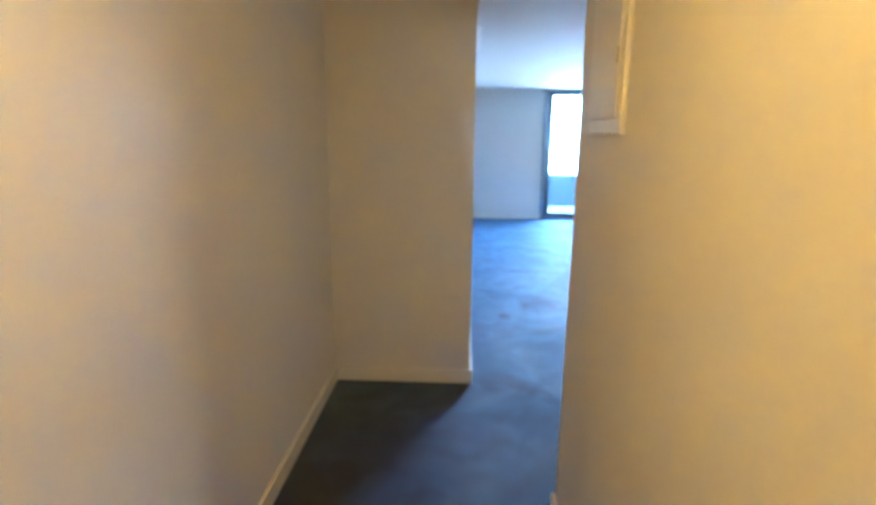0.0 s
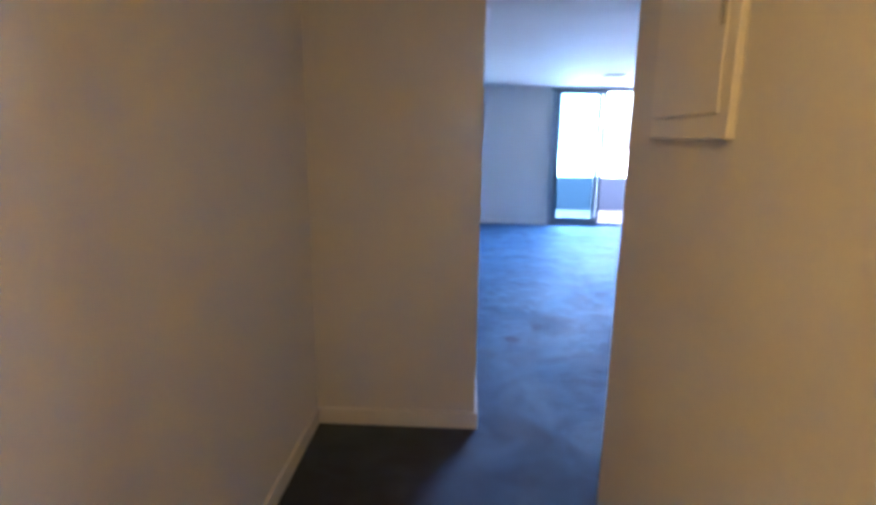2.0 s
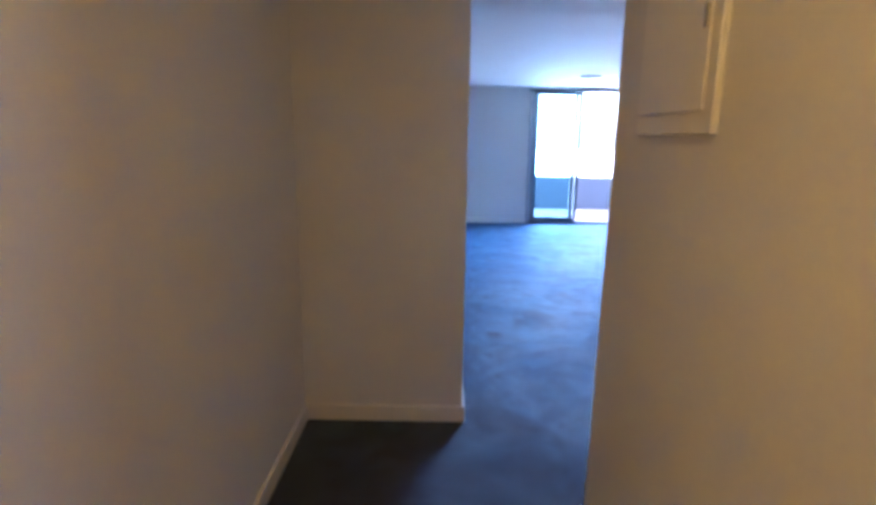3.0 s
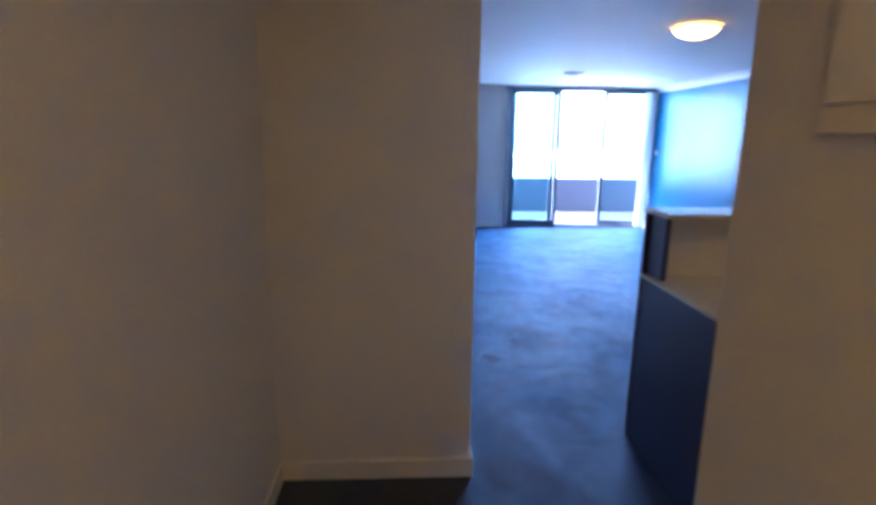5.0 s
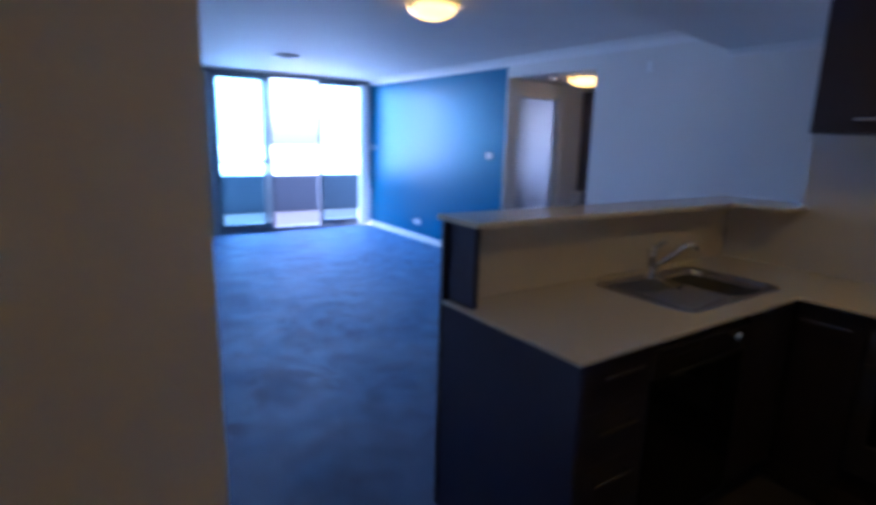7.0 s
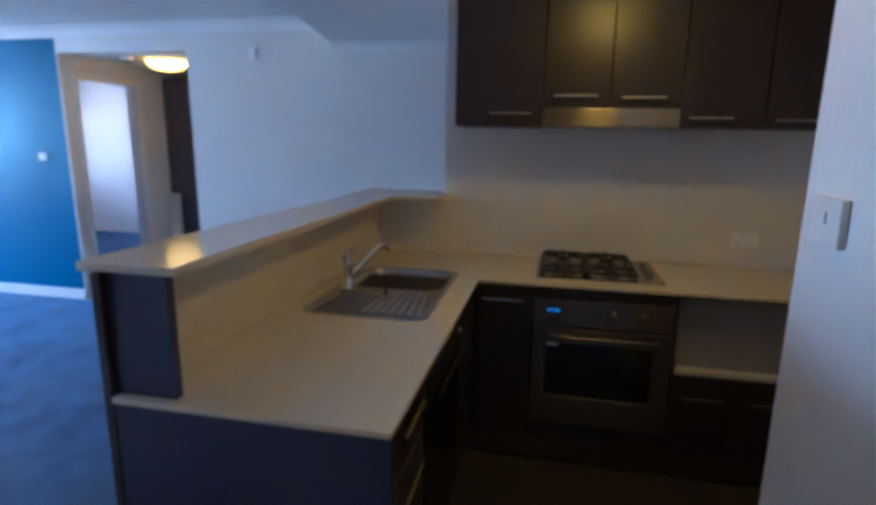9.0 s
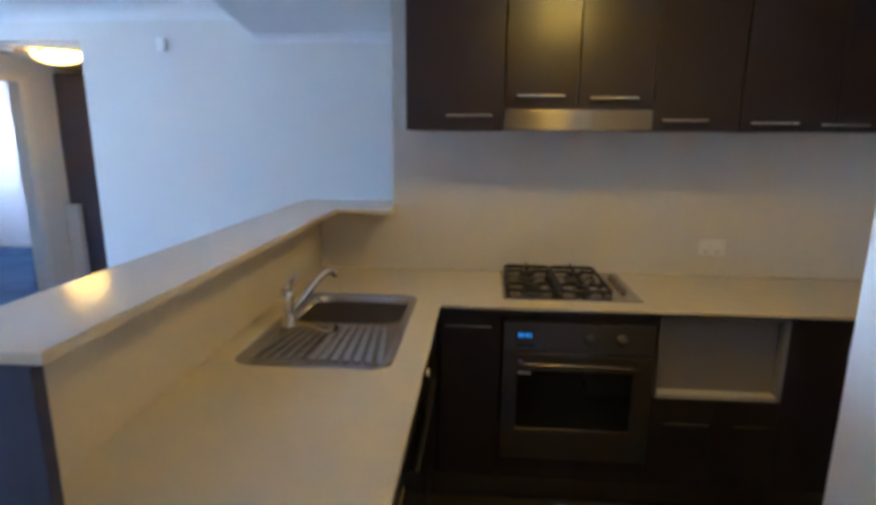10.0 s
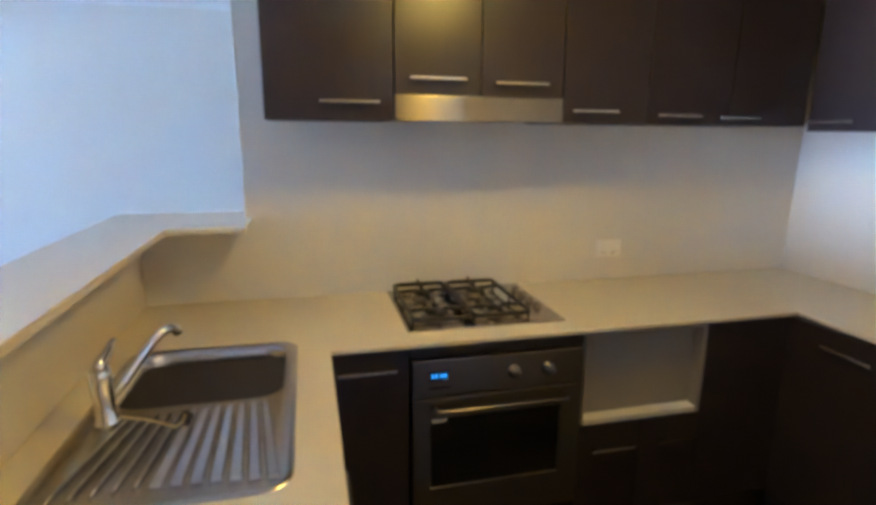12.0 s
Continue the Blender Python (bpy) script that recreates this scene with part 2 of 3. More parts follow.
def tube(points, radius, segments=12, bm=None):
    """A round bar swept along points, with closed ends. radius: one number, or one for each point."""
    bm = bm or bmesh.new()
    pts = [Vector(p) for p in points]
    rad = radius if isinstance(radius, (list, tuple)) else [radius] * len(pts)
    rings, side = [], None
    for i, p in enumerate(pts):
        d = (pts[min(i + 1, len(pts) - 1)] - pts[max(i - 1, 0)]).normalized()
        if side is None:
            side = d.orthogonal().normalized()
        side = (side - d * side.dot(d)).normalized()
        up = d.cross(side)
        rings.append([bm.verts.new(p + (side * math.cos(2 * math.pi * k / segments) + up * math.sin(2 * math.pi * k / segments)) * rad[i]) for k in range(segments)])
    for a, b in zip(rings, rings[1:]):
        for k in range(segments):
            f = bm.faces.new((a[k], a[(k + 1) % segments], b[(k + 1) % segments], b[k]))
            f.smooth = True
    bm.faces.new(rings[0][::-1])
    bm.faces.new(rings[-1])
    return bm


def slab(xs, ys, keep, z0, z1, bevel=0.0):
    """A flat plate over those cells of the grid xs by ys that keep(x, y) takes, so that it can have corners and cut-outs."""
    bm = bmesh.new()
    pts = {}

    def v(i, j):
        if (i, j) not in pts:
            pts[i, j] = bm.verts.new((xs[i], ys[j], z0))
        return pts[i, j]
    for i in range(len(xs) - 1):
        for j in range(len(ys) - 1):
            if keep((xs[i] + xs[i + 1]) / 2, (ys[j] + ys[j + 1]) / 2):
                bm.faces.new((v(i, j), v(i + 1, j), v(i + 1, j + 1), v(i, j + 1)))
    made = bmesh.ops.extrude_face_region(bm, geom=bm.faces[:])
    bmesh.ops.translate(bm, vec=(0, 0, z1 - z0), verts=[g for g in made["geom"] if isinstance(g, bmesh.types.BMVert)])
    bmesh.ops.recalc_face_normals(bm, faces=bm.faces[:])
    bmesh.ops.dissolve_limit(bm, angle_limit=0.01, verts=bm.verts[:], edges=bm.edges[:])
    if bevel:
        sharp = [e for e in bm.edges if len(e.link_faces) == 2 and e.calc_face_angle(0) > 1.0]
        bmesh.ops.bevel(bm, geom=sharp, offset=bevel, segments=2, profile=0.5, affect="EDGES")
    return bm


def round_rect(x0, x1, y0, y1, r, n=6):
    out = []
    for cx, cy, a in ((x1 - r, y1 - r, 0), (x0 + r, y1 - r, 90), (x0 + r, y0 + r, 180), (x1 - r, y0 + r, 270)):
        for k in range(n + 1):
            t = radians(a + 90 * k / n)
            out.append((cx + r * math.cos(t), cy + r * math.sin(t)))
    return out


def structure(name, bm, material, label="", category=""):
    return tagged(link(name, bm, material), label, category, kind="structure")


# ---- plan ----
LEFT, RIGHT = -0.37, 0.850          # hall walls
STUB_X, STUB_Y = 0.50, 2.55         # corner where the hall opens into the living room
BLOCK_Y, BLOCK_X = 1.33, 1.68      # wall beside the kitchen
SIDE = 4.45                         # blue wall and its neighbour
WIN_Y = 9.60
OPEN0, OPEN1 = 4.83, 6.08           # opening to the corridor
HIGH, LOW = 2.40, 2.215
DROP_A, DROP_B = 2.84, 3.57        # edge of the dropped ceiling, at the living room's west and east walls
BACK, KIT_Y = 3.30, -0.065           # kitchen walls
BACKY = -3.2

W0, W1, WZ = 1.90, 4.40, 2.365      # sliding window

# floors
structure("floor", box(-0.6, 8.2, -3.4, 9.62, -0.2, 0.0), CARPET, "blue-grey carpet with worn, darker patches", "carpet")
structure("floor_kitchen", box(1.46, BACK, KIT_Y, 2.80, 0.0, 0.006), VINYL, "dark vinyl kitchen floor", "floor")

# walls
structure("wall_hall_west", box(LEFT - 0.12, LEFT, BACKY, STUB_Y + 0.12, 0, HIGH), PAINT, "plain cream painted hall wall", "wall")
structure("wall_hall_end", box(LEFT, STUB_X, STUB_Y, STUB_Y + 0.12, 0, HIGH), PAINT, "plain cream painted wall at the turn of the hall", "wall")
structure("wall_living_west", box(STUB_X - 0.12, STUB_X, STUB_Y + 0.12, WIN_Y + 0.2, 0, HIGH), PAINT, "plain painted living room wall", "wall")
structure("wall_hall_south", box(LEFT - 0.12, RIGHT + 0.12, BACKY - 0.12, BACKY, 0, HIGH), PAINT, "plain cream painted wall", "wall")
structure("wall_hall_east", box(RIGHT, RIGHT + 0.12, BACKY, BLOCK_Y - 0.12, 0, HIGH), PAINT, "plain cream painted hall wall", "wall")
structure("wall_block_north", box(RIGHT, BLOCK_X, BLOCK_Y - 0.12, BLOCK_Y, 0, HIGH), PAINT, "white painted wall beside the kitchen", "wall")
structure("wall_block_east", box(BLOCK_X - 0.12, BLOCK_X, KIT_Y, BLOCK_Y - 0.12, 0, HIGH), PAINT, "white painted kitchen wall", "wall")
structure("wall_kitchen_south", box(BLOCK_X - 0.12, BACK + 0.12, KIT_Y - 0.12, KIT_Y, 0, HIGH), PAINT, "white painted kitchen wall", "wall")
structure("wall_kitchen_east", box(BACK, BACK + 0.12, KIT_Y, 2.44, 0, HIGH), PAINT, "painted wall behind the hob", "wall")
structure("trim_wall_end", box(BACK - 0.003, BACK + 0.123, 2.44, 2.447, 1.226, LOW, 0.002), TRIM, "white corner bead on the end of the kitchen wall", "trim")
structure("wall_kitchen_low", box(BACK, BACK + 0.12, 2.44, 2.90, 0, 1.201), PAINT, "low wall under the bar top", "wall")
structure("wall_dining_south", box(BACK + 0.12, SIDE, 0.9, 1.02, 0, HIGH), PAINT, "plain painted wall", "wall")
structure("wall_living_east", box(SIDE, SIDE + 0.12, 1.02, OPEN0, 0, HIGH), PAINT, "white painted living room wall", "wall")
structure("wall_living_header", box(SIDE, SIDE + 0.12, OPEN0, OPEN1, 2.195, HIGH), PAINT, "white painted wall over the corridor opening", "wall")
structure("wall_blue_end", box(SIDE, SIDE + 0.12, OPEN1, OPEN1 + 0.02, 0, HIGH), PAINT, "cream painted end of the blue wall", "wall")
structure("wall_blue", box(SIDE, SIDE + 0.12, OPEN1 + 0.02, WIN_Y, 0, HIGH), BLUE, "deep blue painted feature wall", "wall")
structure("wall_window_west", box(STUB_X, W0, WIN_Y, WIN_Y + 0.2, 0, HIGH), PAINT, "white painted wall beside the sliding window", "wall")
structure("wall_window_head", box(W0, W1, WIN_Y, WIN_Y + 0.2, WZ, HIGH), PAINT, "white painted wall over the sliding window", "wall")
structure("wall_window_east", box(W1, SIDE + 0.12, WIN_Y, WIN_Y + 0.2, 0, HIGH), PAINT, "white painted wall beside the sliding window", "wall")
# corridor and bedroom
DX0, DX1 = 4.60, 5.33
structure("wall_corridor_north_a", box(SIDE + 0.12, DX0, OPEN1, OPEN1 + 0.12, 0, HIGH), PAINT, "cream painted corridor wall", "wall")
structure("wall_corridor_north_b", box(DX1, 6.2, OPEN1, OPEN1 + 0.12, 0, HIGH), PAINT, "cream painted corridor wall", "wall")
structure("wall_corridor_north_c", box(DX0, DX1, OPEN1, OPEN1 + 0.12, 2.0, HIGH), PAINT, "cream painted wall over the bedroom door", "wall")
structure("wall_corridor_end", box(6.2, 6.32, OPEN0 - 0.12, OPEN1 + 0.12, 0, HIGH), PAINT, "cream painted wall at the end of the corridor", "wall")
structure("wall_corridor_south", box(SIDE + 0.12, 6.2, OPEN0 - 0.12, OPEN0, 0, HIGH), PAINT, "cream painted corridor wall", "wall")
structure("wall_bedroom_east", box(7.6, 7.72, OPEN1, WIN_Y + 0.2, 0, HIGH), PAINT, "white painted bedroom wall", "wall")
structure("wall_bedroom_south", box(6.32, 7.6, OPEN1, OPEN1 + 0.12, 0, HIGH), PAINT, "white painted bedroom wall", "wall")
structure("wall_bedroom_north", slab([SIDE + 0.12, 5.7, 6.8, 7.6], [0, 1.0, 2.1, HIGH], lambda x, y: not (5.7 < x < 6.8 and 1.0 < y < 2.1), -0.2, 0.0), PAINT,
          "white painted bedroom wall with a window opening", "wall").matrix_world = pose(0, WIN_Y, 0, 90, 0, 0)

# ceilings
structure("ceiling_living", box(STUB_X - 0.12, SIDE + 0.12, STUB_Y + 0.12, WIN_Y + 0.2, HIGH, HIGH + 0.15), CEIL, "white plaster ceiling", "ceiling")
structure("ceiling_hall", box(LEFT - 0.12, RIGHT + 0.12, BACKY - 0.12, STUB_Y + 0.12, HIGH, HIGH + 0.15), CEIL, "white hall ceiling", "ceiling")


def prism(corners, z0, z1):
    """An upright block over a flat outline."""
    bm = bmesh.new()
    low, high = ([bm.verts.new((x, y, z)) for x, y in corners] for z in (z0, z1))
    bm.faces.new(low[::-1])
    bm.faces.new(high)
    n = len(corners)
    for k in range(n):
        bm.faces.new((low[k], low[(k + 1) % n], high[(k + 1) % n], high[k]))
    bmesh.ops.recalc_face_normals(bm, faces=bm.faces[:])
    return bm


structure("ceiling_low", prism([(RIGHT, KIT_Y - 0.12), (SIDE, KIT_Y - 0.12), (SIDE, DROP_B), (STUB_X, DROP_A), (STUB_X, BLOCK_Y), (RIGHT, BLOCK_Y)], LOW, HIGH - 0.002), CEIL,
          "dropped white plaster ceiling over the kitchen", "ceiling")
structure("ceiling_upper", box(RIGHT + 0.12, SIDE, KIT_Y - 0.12, STUB_Y + 0.12, HIGH + 0.002, HIGH + 0.15), CEIL, "plaster ceiling", "ceiling")
CORR = 2.19                         # corridor ceiling
structure("ceiling_corridor", box(SIDE + 0.12, 7.72, OPEN0 - 0.12, OPEN1, CORR, HIGH + 0.1), CEIL, "white corridor ceiling", "ceiling")
structure("ceiling_bedroom", box(SIDE + 0.12, 7.72, OPEN1, WIN_Y + 0.2, HIGH, HIGH + 0.15), CEIL, "white bedroom ceiling", "ceiling")


def skirting(name, x0, x1, y0, y1):
    return structure(name, box(x0, x1, y0, y1, 0, 0.095, 0.005), TRIM, "white gloss skirting board", "skirting board")


skirting("baseboard_hall_west", LEFT, LEFT + 0.016, BACKY, STUB_Y - 0.016)
skirting("baseboard_hall_end", LEFT, STUB_X + 0.016, STUB_Y - 0.016, STUB_Y)
skirting("baseboard_living_west", STUB_X, STUB_X + 0.016, STUB_Y, WIN_Y - 0.016)
skirting("baseboard_hall_east", RIGHT - 0.016, RIGHT, BACKY, BLOCK_Y)
skirting("baseboard_block", RIGHT - 0.016, BLOCK_X, BLOCK_Y, BLOCK_Y + 0.016)
skirting("baseboard_blue", SIDE - 0.016, SIDE, OPEN1, WIN_Y)
skirting("baseboard_east", SIDE - 0.016, SIDE, 1.02, OPEN0)
skirting("baseboard_window", STUB_X, W0 - 0.02, WIN_Y - 0.016, WIN_Y)
skirting("baseboard_bedroom", 7.584, 7.6, OPEN1 + 0.12, WIN_Y)
skirting("baseboard_bedroom_north", SIDE + 0.12, 7.584, WIN_Y - 0.016, WIN_Y)


def cornice(name, start, end, z, inward, size=0.075):
    """A coved cornice between two points of a wall, its cove turned to inward."""
    bm = bmesh.new()
    prof = [(0, 0), (0, -size), (0.008, -size)] + [(0.008 + (size - 0.008) * (1 - math.cos(radians(a))), -0.008 - (size - 0.008) * (1 - math.sin(radians(a)))) for a in (15, 35, 55, 75)] + [(size, -0.008), (size, 0)]
    ends = []
    for p in (start, end):
        ends.append([bm.verts.new((p[0] + inward[0] * d, p[1] + inward[1] * d, z + h)) for d, h in prof])
    n = len(prof)
    for k in range(n):
        bm.faces.new((ends[0][k], ends[0][(k + 1) % n], ends[1][(k + 1) % n], ends[1][k]))
    bm.faces.new(ends[0][::-1])
    bm.faces.new(ends[1])
    bmesh.ops.recalc_face_normals(bm, faces=bm.faces[:])
    return structure(name, bm, CEIL, "white coved plaster cornice", "cornice")


cornice("trim_cornice_east", (SIDE, DROP_B), (SIDE, WIN_Y), HIGH, (-1, 0), 0.085)
cornice("trim_cornice_low", (SIDE, 1.02), (SIDE, DROP_B), LOW, (-1, 0), 0.05)
cornice("trim_cornice_west", (STUB_X, DROP_A), (STUB_X, WIN_Y), HIGH, (1, 0))

# ---- sliding window, balcony, outside ----
window = tagged(new("window_1"), "grey aluminium sliding window down to the floor, its middle panel slid open", "window", kind="structure")
part("window_frame", slab([W0, W0 + 0.045, W1 - 0.045, W1], [0, 0.05, WZ - 0.04, WZ], lambda x, y: not (W0 + 0.045 < x < W1 - 0.045 and 0.05 < y < WZ - 0.04), -0.14, -0.03, 0.003), ALU, window).matrix_world = pose(0, WIN_Y, 0, 90, 0, 0)
STILE = 0.062
for a, b, y in ((W0 + 0.045, 2.745, WIN_Y + 0.05), (3.575, W1 - 0.045, WIN_Y + 0.05), (2.005, 2.835, WIN_Y + 0.095)):
    sash = part("sash", slab([a, a + STILE, b - STILE, b], [0.05, 0.12, WZ - 0.085, WZ - 0.04], lambda u, w: not (a + STILE < u < b - STILE and 0.12 < w < WZ - 0.085), -0.038, 0.0, 0.003), ALU, window)
    sash.matrix_world = pose(0, y, 0, 90, 0, 0)
    pane = part("pane", box(a + STILE, b - STILE, y + 0.014, y + 0.02, 0.12, WZ - 0.085), GLASS, window)
    pane.visible_shadow = False
part("mid_rail", box(W0 + 0.10, 2.79, WIN_Y + 0.064, WIN_Y + 0.082, 1.06, 1.095, 0.003), ALU, window)
part("latch", box(2.795, 2.82, WIN_Y + 0.04, WIN_Y + 0.056, 0.98, 1.22, 0.004), BLACKP, window, "black sash pull")
part("latch", box(3.585, 3.61, WIN_Y - 0.002, WIN_Y + 0.012, 0.98, 1.22, 0.004), BLACKP, window, "black sash pull")
part("sill_track", box(W0, W1, WIN_Y + 0.0, WIN_Y + 0.14, 0.0, 0.03, 0.004), ALU, window)

structure("balcony_floor", box(0.2, 7.8, WIN_Y + 0.2, 12.1, -0.25, 0.0), TILE, "pale tiled balcony floor", "balcony floor")
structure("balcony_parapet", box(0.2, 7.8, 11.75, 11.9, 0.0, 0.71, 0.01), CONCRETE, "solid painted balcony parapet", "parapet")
structure("ground", slab([-900, 900], [-900, 900], lambda x, y: True, -18.2, -18.0), GROUND, "hazy pale ground far below the balcony", "ground")

blind = thing("vertical_blind", "white vertical blind drawn open to both sides", "blind")
part("headrail", box(W0 - 0.05, W1 + 0.02, WIN_Y - 0.085, WIN_Y - 0.03, 2.335, 2.37, 0.004), ALU, blind)
for k in range(3):
    vane = part("vane", box(-0.045, 0.045, -0.0015, 0.0015, 0.03, 2.34), FABRIC, blind)
    vane.matrix_world = pose(4.265 + 0.07 * k, WIN_Y - 0.055, 0, 0, 0, 14 + 5 * k)
for k in range(3):
    vane = part("vane", box(-0.045, 0.045, -0.0015, 0.0015, 0.03, 2.34), FABRIC, blind)
    vane.matrix_world = pose(1.885 + 0.025 * k, WIN_Y - 0.055, 0, 0, 0, 78 + 4 * k)


# ---- lamps and ceiling fittings ----
def dome_lamp(name, x, y, z, r, glass, label, group="dome ceiling lamps"):
    lamp = thing(name, label, "ceiling lamp", group=group)
    lamp.location = (x, y, z)
    part("base_plate", lathe([(0, 0), (r * 0.92, 0), (r * 0.94, -0.012), (r * 0.7, -0.03), (0, -0.03)]), PLASTIC, lamp)
    part("glass_dome", lathe([(r * 0.99, -0.016), (r, -0.024), (r * 0.93, -0.046), (r * 0.72, -0.072), (r * 0.4, -0.09), (0, -0.096)]), glass, lamp, "lit frosted glass dome")
    part("clip", box(r * 0.92, r * 1.03, -0.012, 0.012, -0.034, -0.006, 0.003), SATIN, lamp)
    part("clip", box(-r * 1.03, -r * 0.92, -0.012, 0.012, -0.034, -0.006, 0.003), SATIN, lamp)
    return lamp


dome_lamp("ceiling_lamp", 2.40, 4.55, HIGH, 0.165, LAMP_GLOW, "lit frosted glass dome lamp on the living room ceiling")
dome_lamp("ceiling_lamp", 4.92, 5.38, CORR, 0.175, CORRIDOR_GLOW, "lit frosted glass dome lamp on the corridor ceiling")
dome_lamp("ceiling_lamp", 2.24, 1.62, LOW, 0.095, KITCHEN_GLOW, "lit frosted glass dome lamp on the kitchen ceiling")
dome_lamp("ceiling_lamp", 0.30, -0.35, HIGH, 0.13, HALL_GLOW, "lit frosted glass dome lamp on the hall ceiling")
vent = thing("ceiling_vent", "round white exhaust vent on the ceiling near the window", "vent")
vent.location = (2.42, 7.69, HIGH)
part("rim", lathe([(0, 0), (0.15, 0), (0.15, -0.012), (0.125, -0.03), (0.105, -0.03), (0.105, -0.012), (0, -0.012)]), PLASTIC, vent)
for r in (0.088, 0.062, 0.036):
    part("ring", lathe([(r - 0.008, -0.012), (r - 0.008, -0.028), (r + 0.006, -0.034), (r + 0.008, -0.012)]), PLASTIC, vent)
alarm = thing("smoke_alarm", "small white smoke alarm on the corridor ceiling", "smoke alarm")
alarm.location = (4.66, 5.58, CORR)
part("body", lathe([(0, 0), (0.055, 0), (0.055, -0.02), (0.042, -0.038), (0, -0.04)]), PLASTIC, alarm)
part("grille", lathe([(0.03, -0.0385), (0.034, -0.043), (0.024, -0.043), (0.022, -0.0385)]), BLACKP, alarm)
sensor = thing("wall_sensor", "small white alarm sensor high on the white wall", "sensor")
part("body", box(SIDE - 0.018, SIDE, 4.205, 4.265, 2.115, 2.205, 0.005), PLASTIC, sensor)
part("lens", box(SIDE - 0.022, SIDE - 0.017, 4.215, 4.255, 2.125, 2.16, 0.002), PLASTIC, sensor)


def plate(name, label, category, m, w, h, rockers, deep=0.009, cover=PLASTIC):
    """A wall plate facing local -y, w wide and h high, with its rockers."""
    ob = thing(name, label, category)
    ob.matrix_world = m
    part("cover_plate", box(-w / 2, w / 2, -deep, 0, -h / 2, h / 2, 0.003), cover, ob)
    for k in range(rockers):
        cx = (k - (rockers - 1) / 2) * w / max(rockers, 1) * 0.8
        part("rocker", box(cx - 0.008, cx + 0.008, -deep - 0.004, -deep + 0.0005, -0.005, 0.019, 0.002), PLASTIC, ob)
    if category == "socket":
        for k in range(rockers):
            cx = (k - (rockers - 1) / 2) * w / max(rockers, 1) * 0.8
            for dx in (-0.008, 0.008):
                part("slot", box(cx + dx - 0.0015, cx + dx + 0.0015, -deep - 0.0008, -deep + 0.0002, -0.026, -0.014), BLACKP, ob)
    return ob


plate("power_socket", "white double power socket on the wall behind the worktop", "socket", pose(BACK, 0.91, 1.04, 0, 0, -90), 0.12, 0.074, 2)
plate("power_socket", "white double power socket low on the blue wall", "socket", pose(SIDE, 8.0, 0.275, 0, 0, -90), 0.16, 0.078, 2)
plate("light_switch", "white light switch near the end of the blue wall", "light switch", pose(SIDE, 6.37, 1.315, 0, 0, -90), 0.09, 0.07, 1)
plate("light_switch", "white light switch on the blue wall by the window", "light switch", pose(SIDE, 9.42, 1.325, 0, 0, -90), 0.11, 0.07, 1)
plate("light_switch", "white light switch on the wall beside the kitchen", "light switch", pose(1.55, BLOCK_Y, 1.368, 0, 0, 180), 0.115, 0.092, 1, 0.016, TRIM)

# switchboard in the hall
meter = thing("switchboard", "cream painted metal switchboard with a closed door, on the hall wall", "switchboard")
BX, B0, B1, BZ0, BZ1 = 0.836, 0.76, 1.12, 1.570, 2.06
part("case", slab([B0, B0 + 0.022, B1 - 0.028, B1], [BZ0, BZ0 + 0.04, BZ1 - 0.04, BZ1], lambda u, w: True, 0, RIGHT - BX, 0.003), TRIM, meter).matrix_world = Matrix(((0, 0, 1, BX), (1, 0, 0, 0), (0, 1, 0, 0), (0, 0, 0, 1)))
mdoor = part("door", box(BX - 0.006, BX - 0.0005, B0 + 0.03, B1 - 0.012, BZ0 + 0.042, BZ1 - 0.03, 0.003), TRIM, meter)
part("catch", box(BX - 0.011, BX - 0.0055, B0 + 0.034, B0 + 0.046, 1.75, 1.79, 0.002), SATIN, mdoor)
part("hinge", box(BX - 0.005, BX + 0.002, B1 - 0.016, B1 - 0.008, 1.68, 1.73, 0.002), TRIM, meter)

# ---- corridor: door frame, cupboard ----
frame_ob = tagged(new("door_1"), "white bedroom doorway with painted frame, door standing open inside", "doorway", kind="structure")
part("jamb", box(DX0 - 0.028, DX0, OPEN1 - 0.015, OPEN1, 0, 2.0, 0.004), TRIM, frame_ob)
part("jamb", box(DX1, DX1 + 0.055, OPEN1 - 0.015, OPEN1, 0, 2.0, 0.004), TRIM, frame_ob)
part("head", box(DX0 - 0.028, DX1 + 0.055, OPEN1 - 0.015, OPEN1, 2.0, 2.055, 0.004), TRIM, frame_ob)
part("lining", box(DX0 - 0.002, DX0 + 0.02, OPEN1 + 0.001, OPEN1 + 0.119, 0, 1.999), TRIM, frame_ob)
part("lining", box(DX1 - 0.02, DX1 + 0.002, OPEN1 + 0.001, OPEN1 + 0.119, 0, 1.999), TRIM, frame_ob)
cup = thing("linen_cupboard", "tall dark laminate cupboard at the end of the corridor", "cupboard")
part("body", box(5.72, 6.19, 4.95, 6.075, 0, 2.12, 0.003), EDGE, cup)
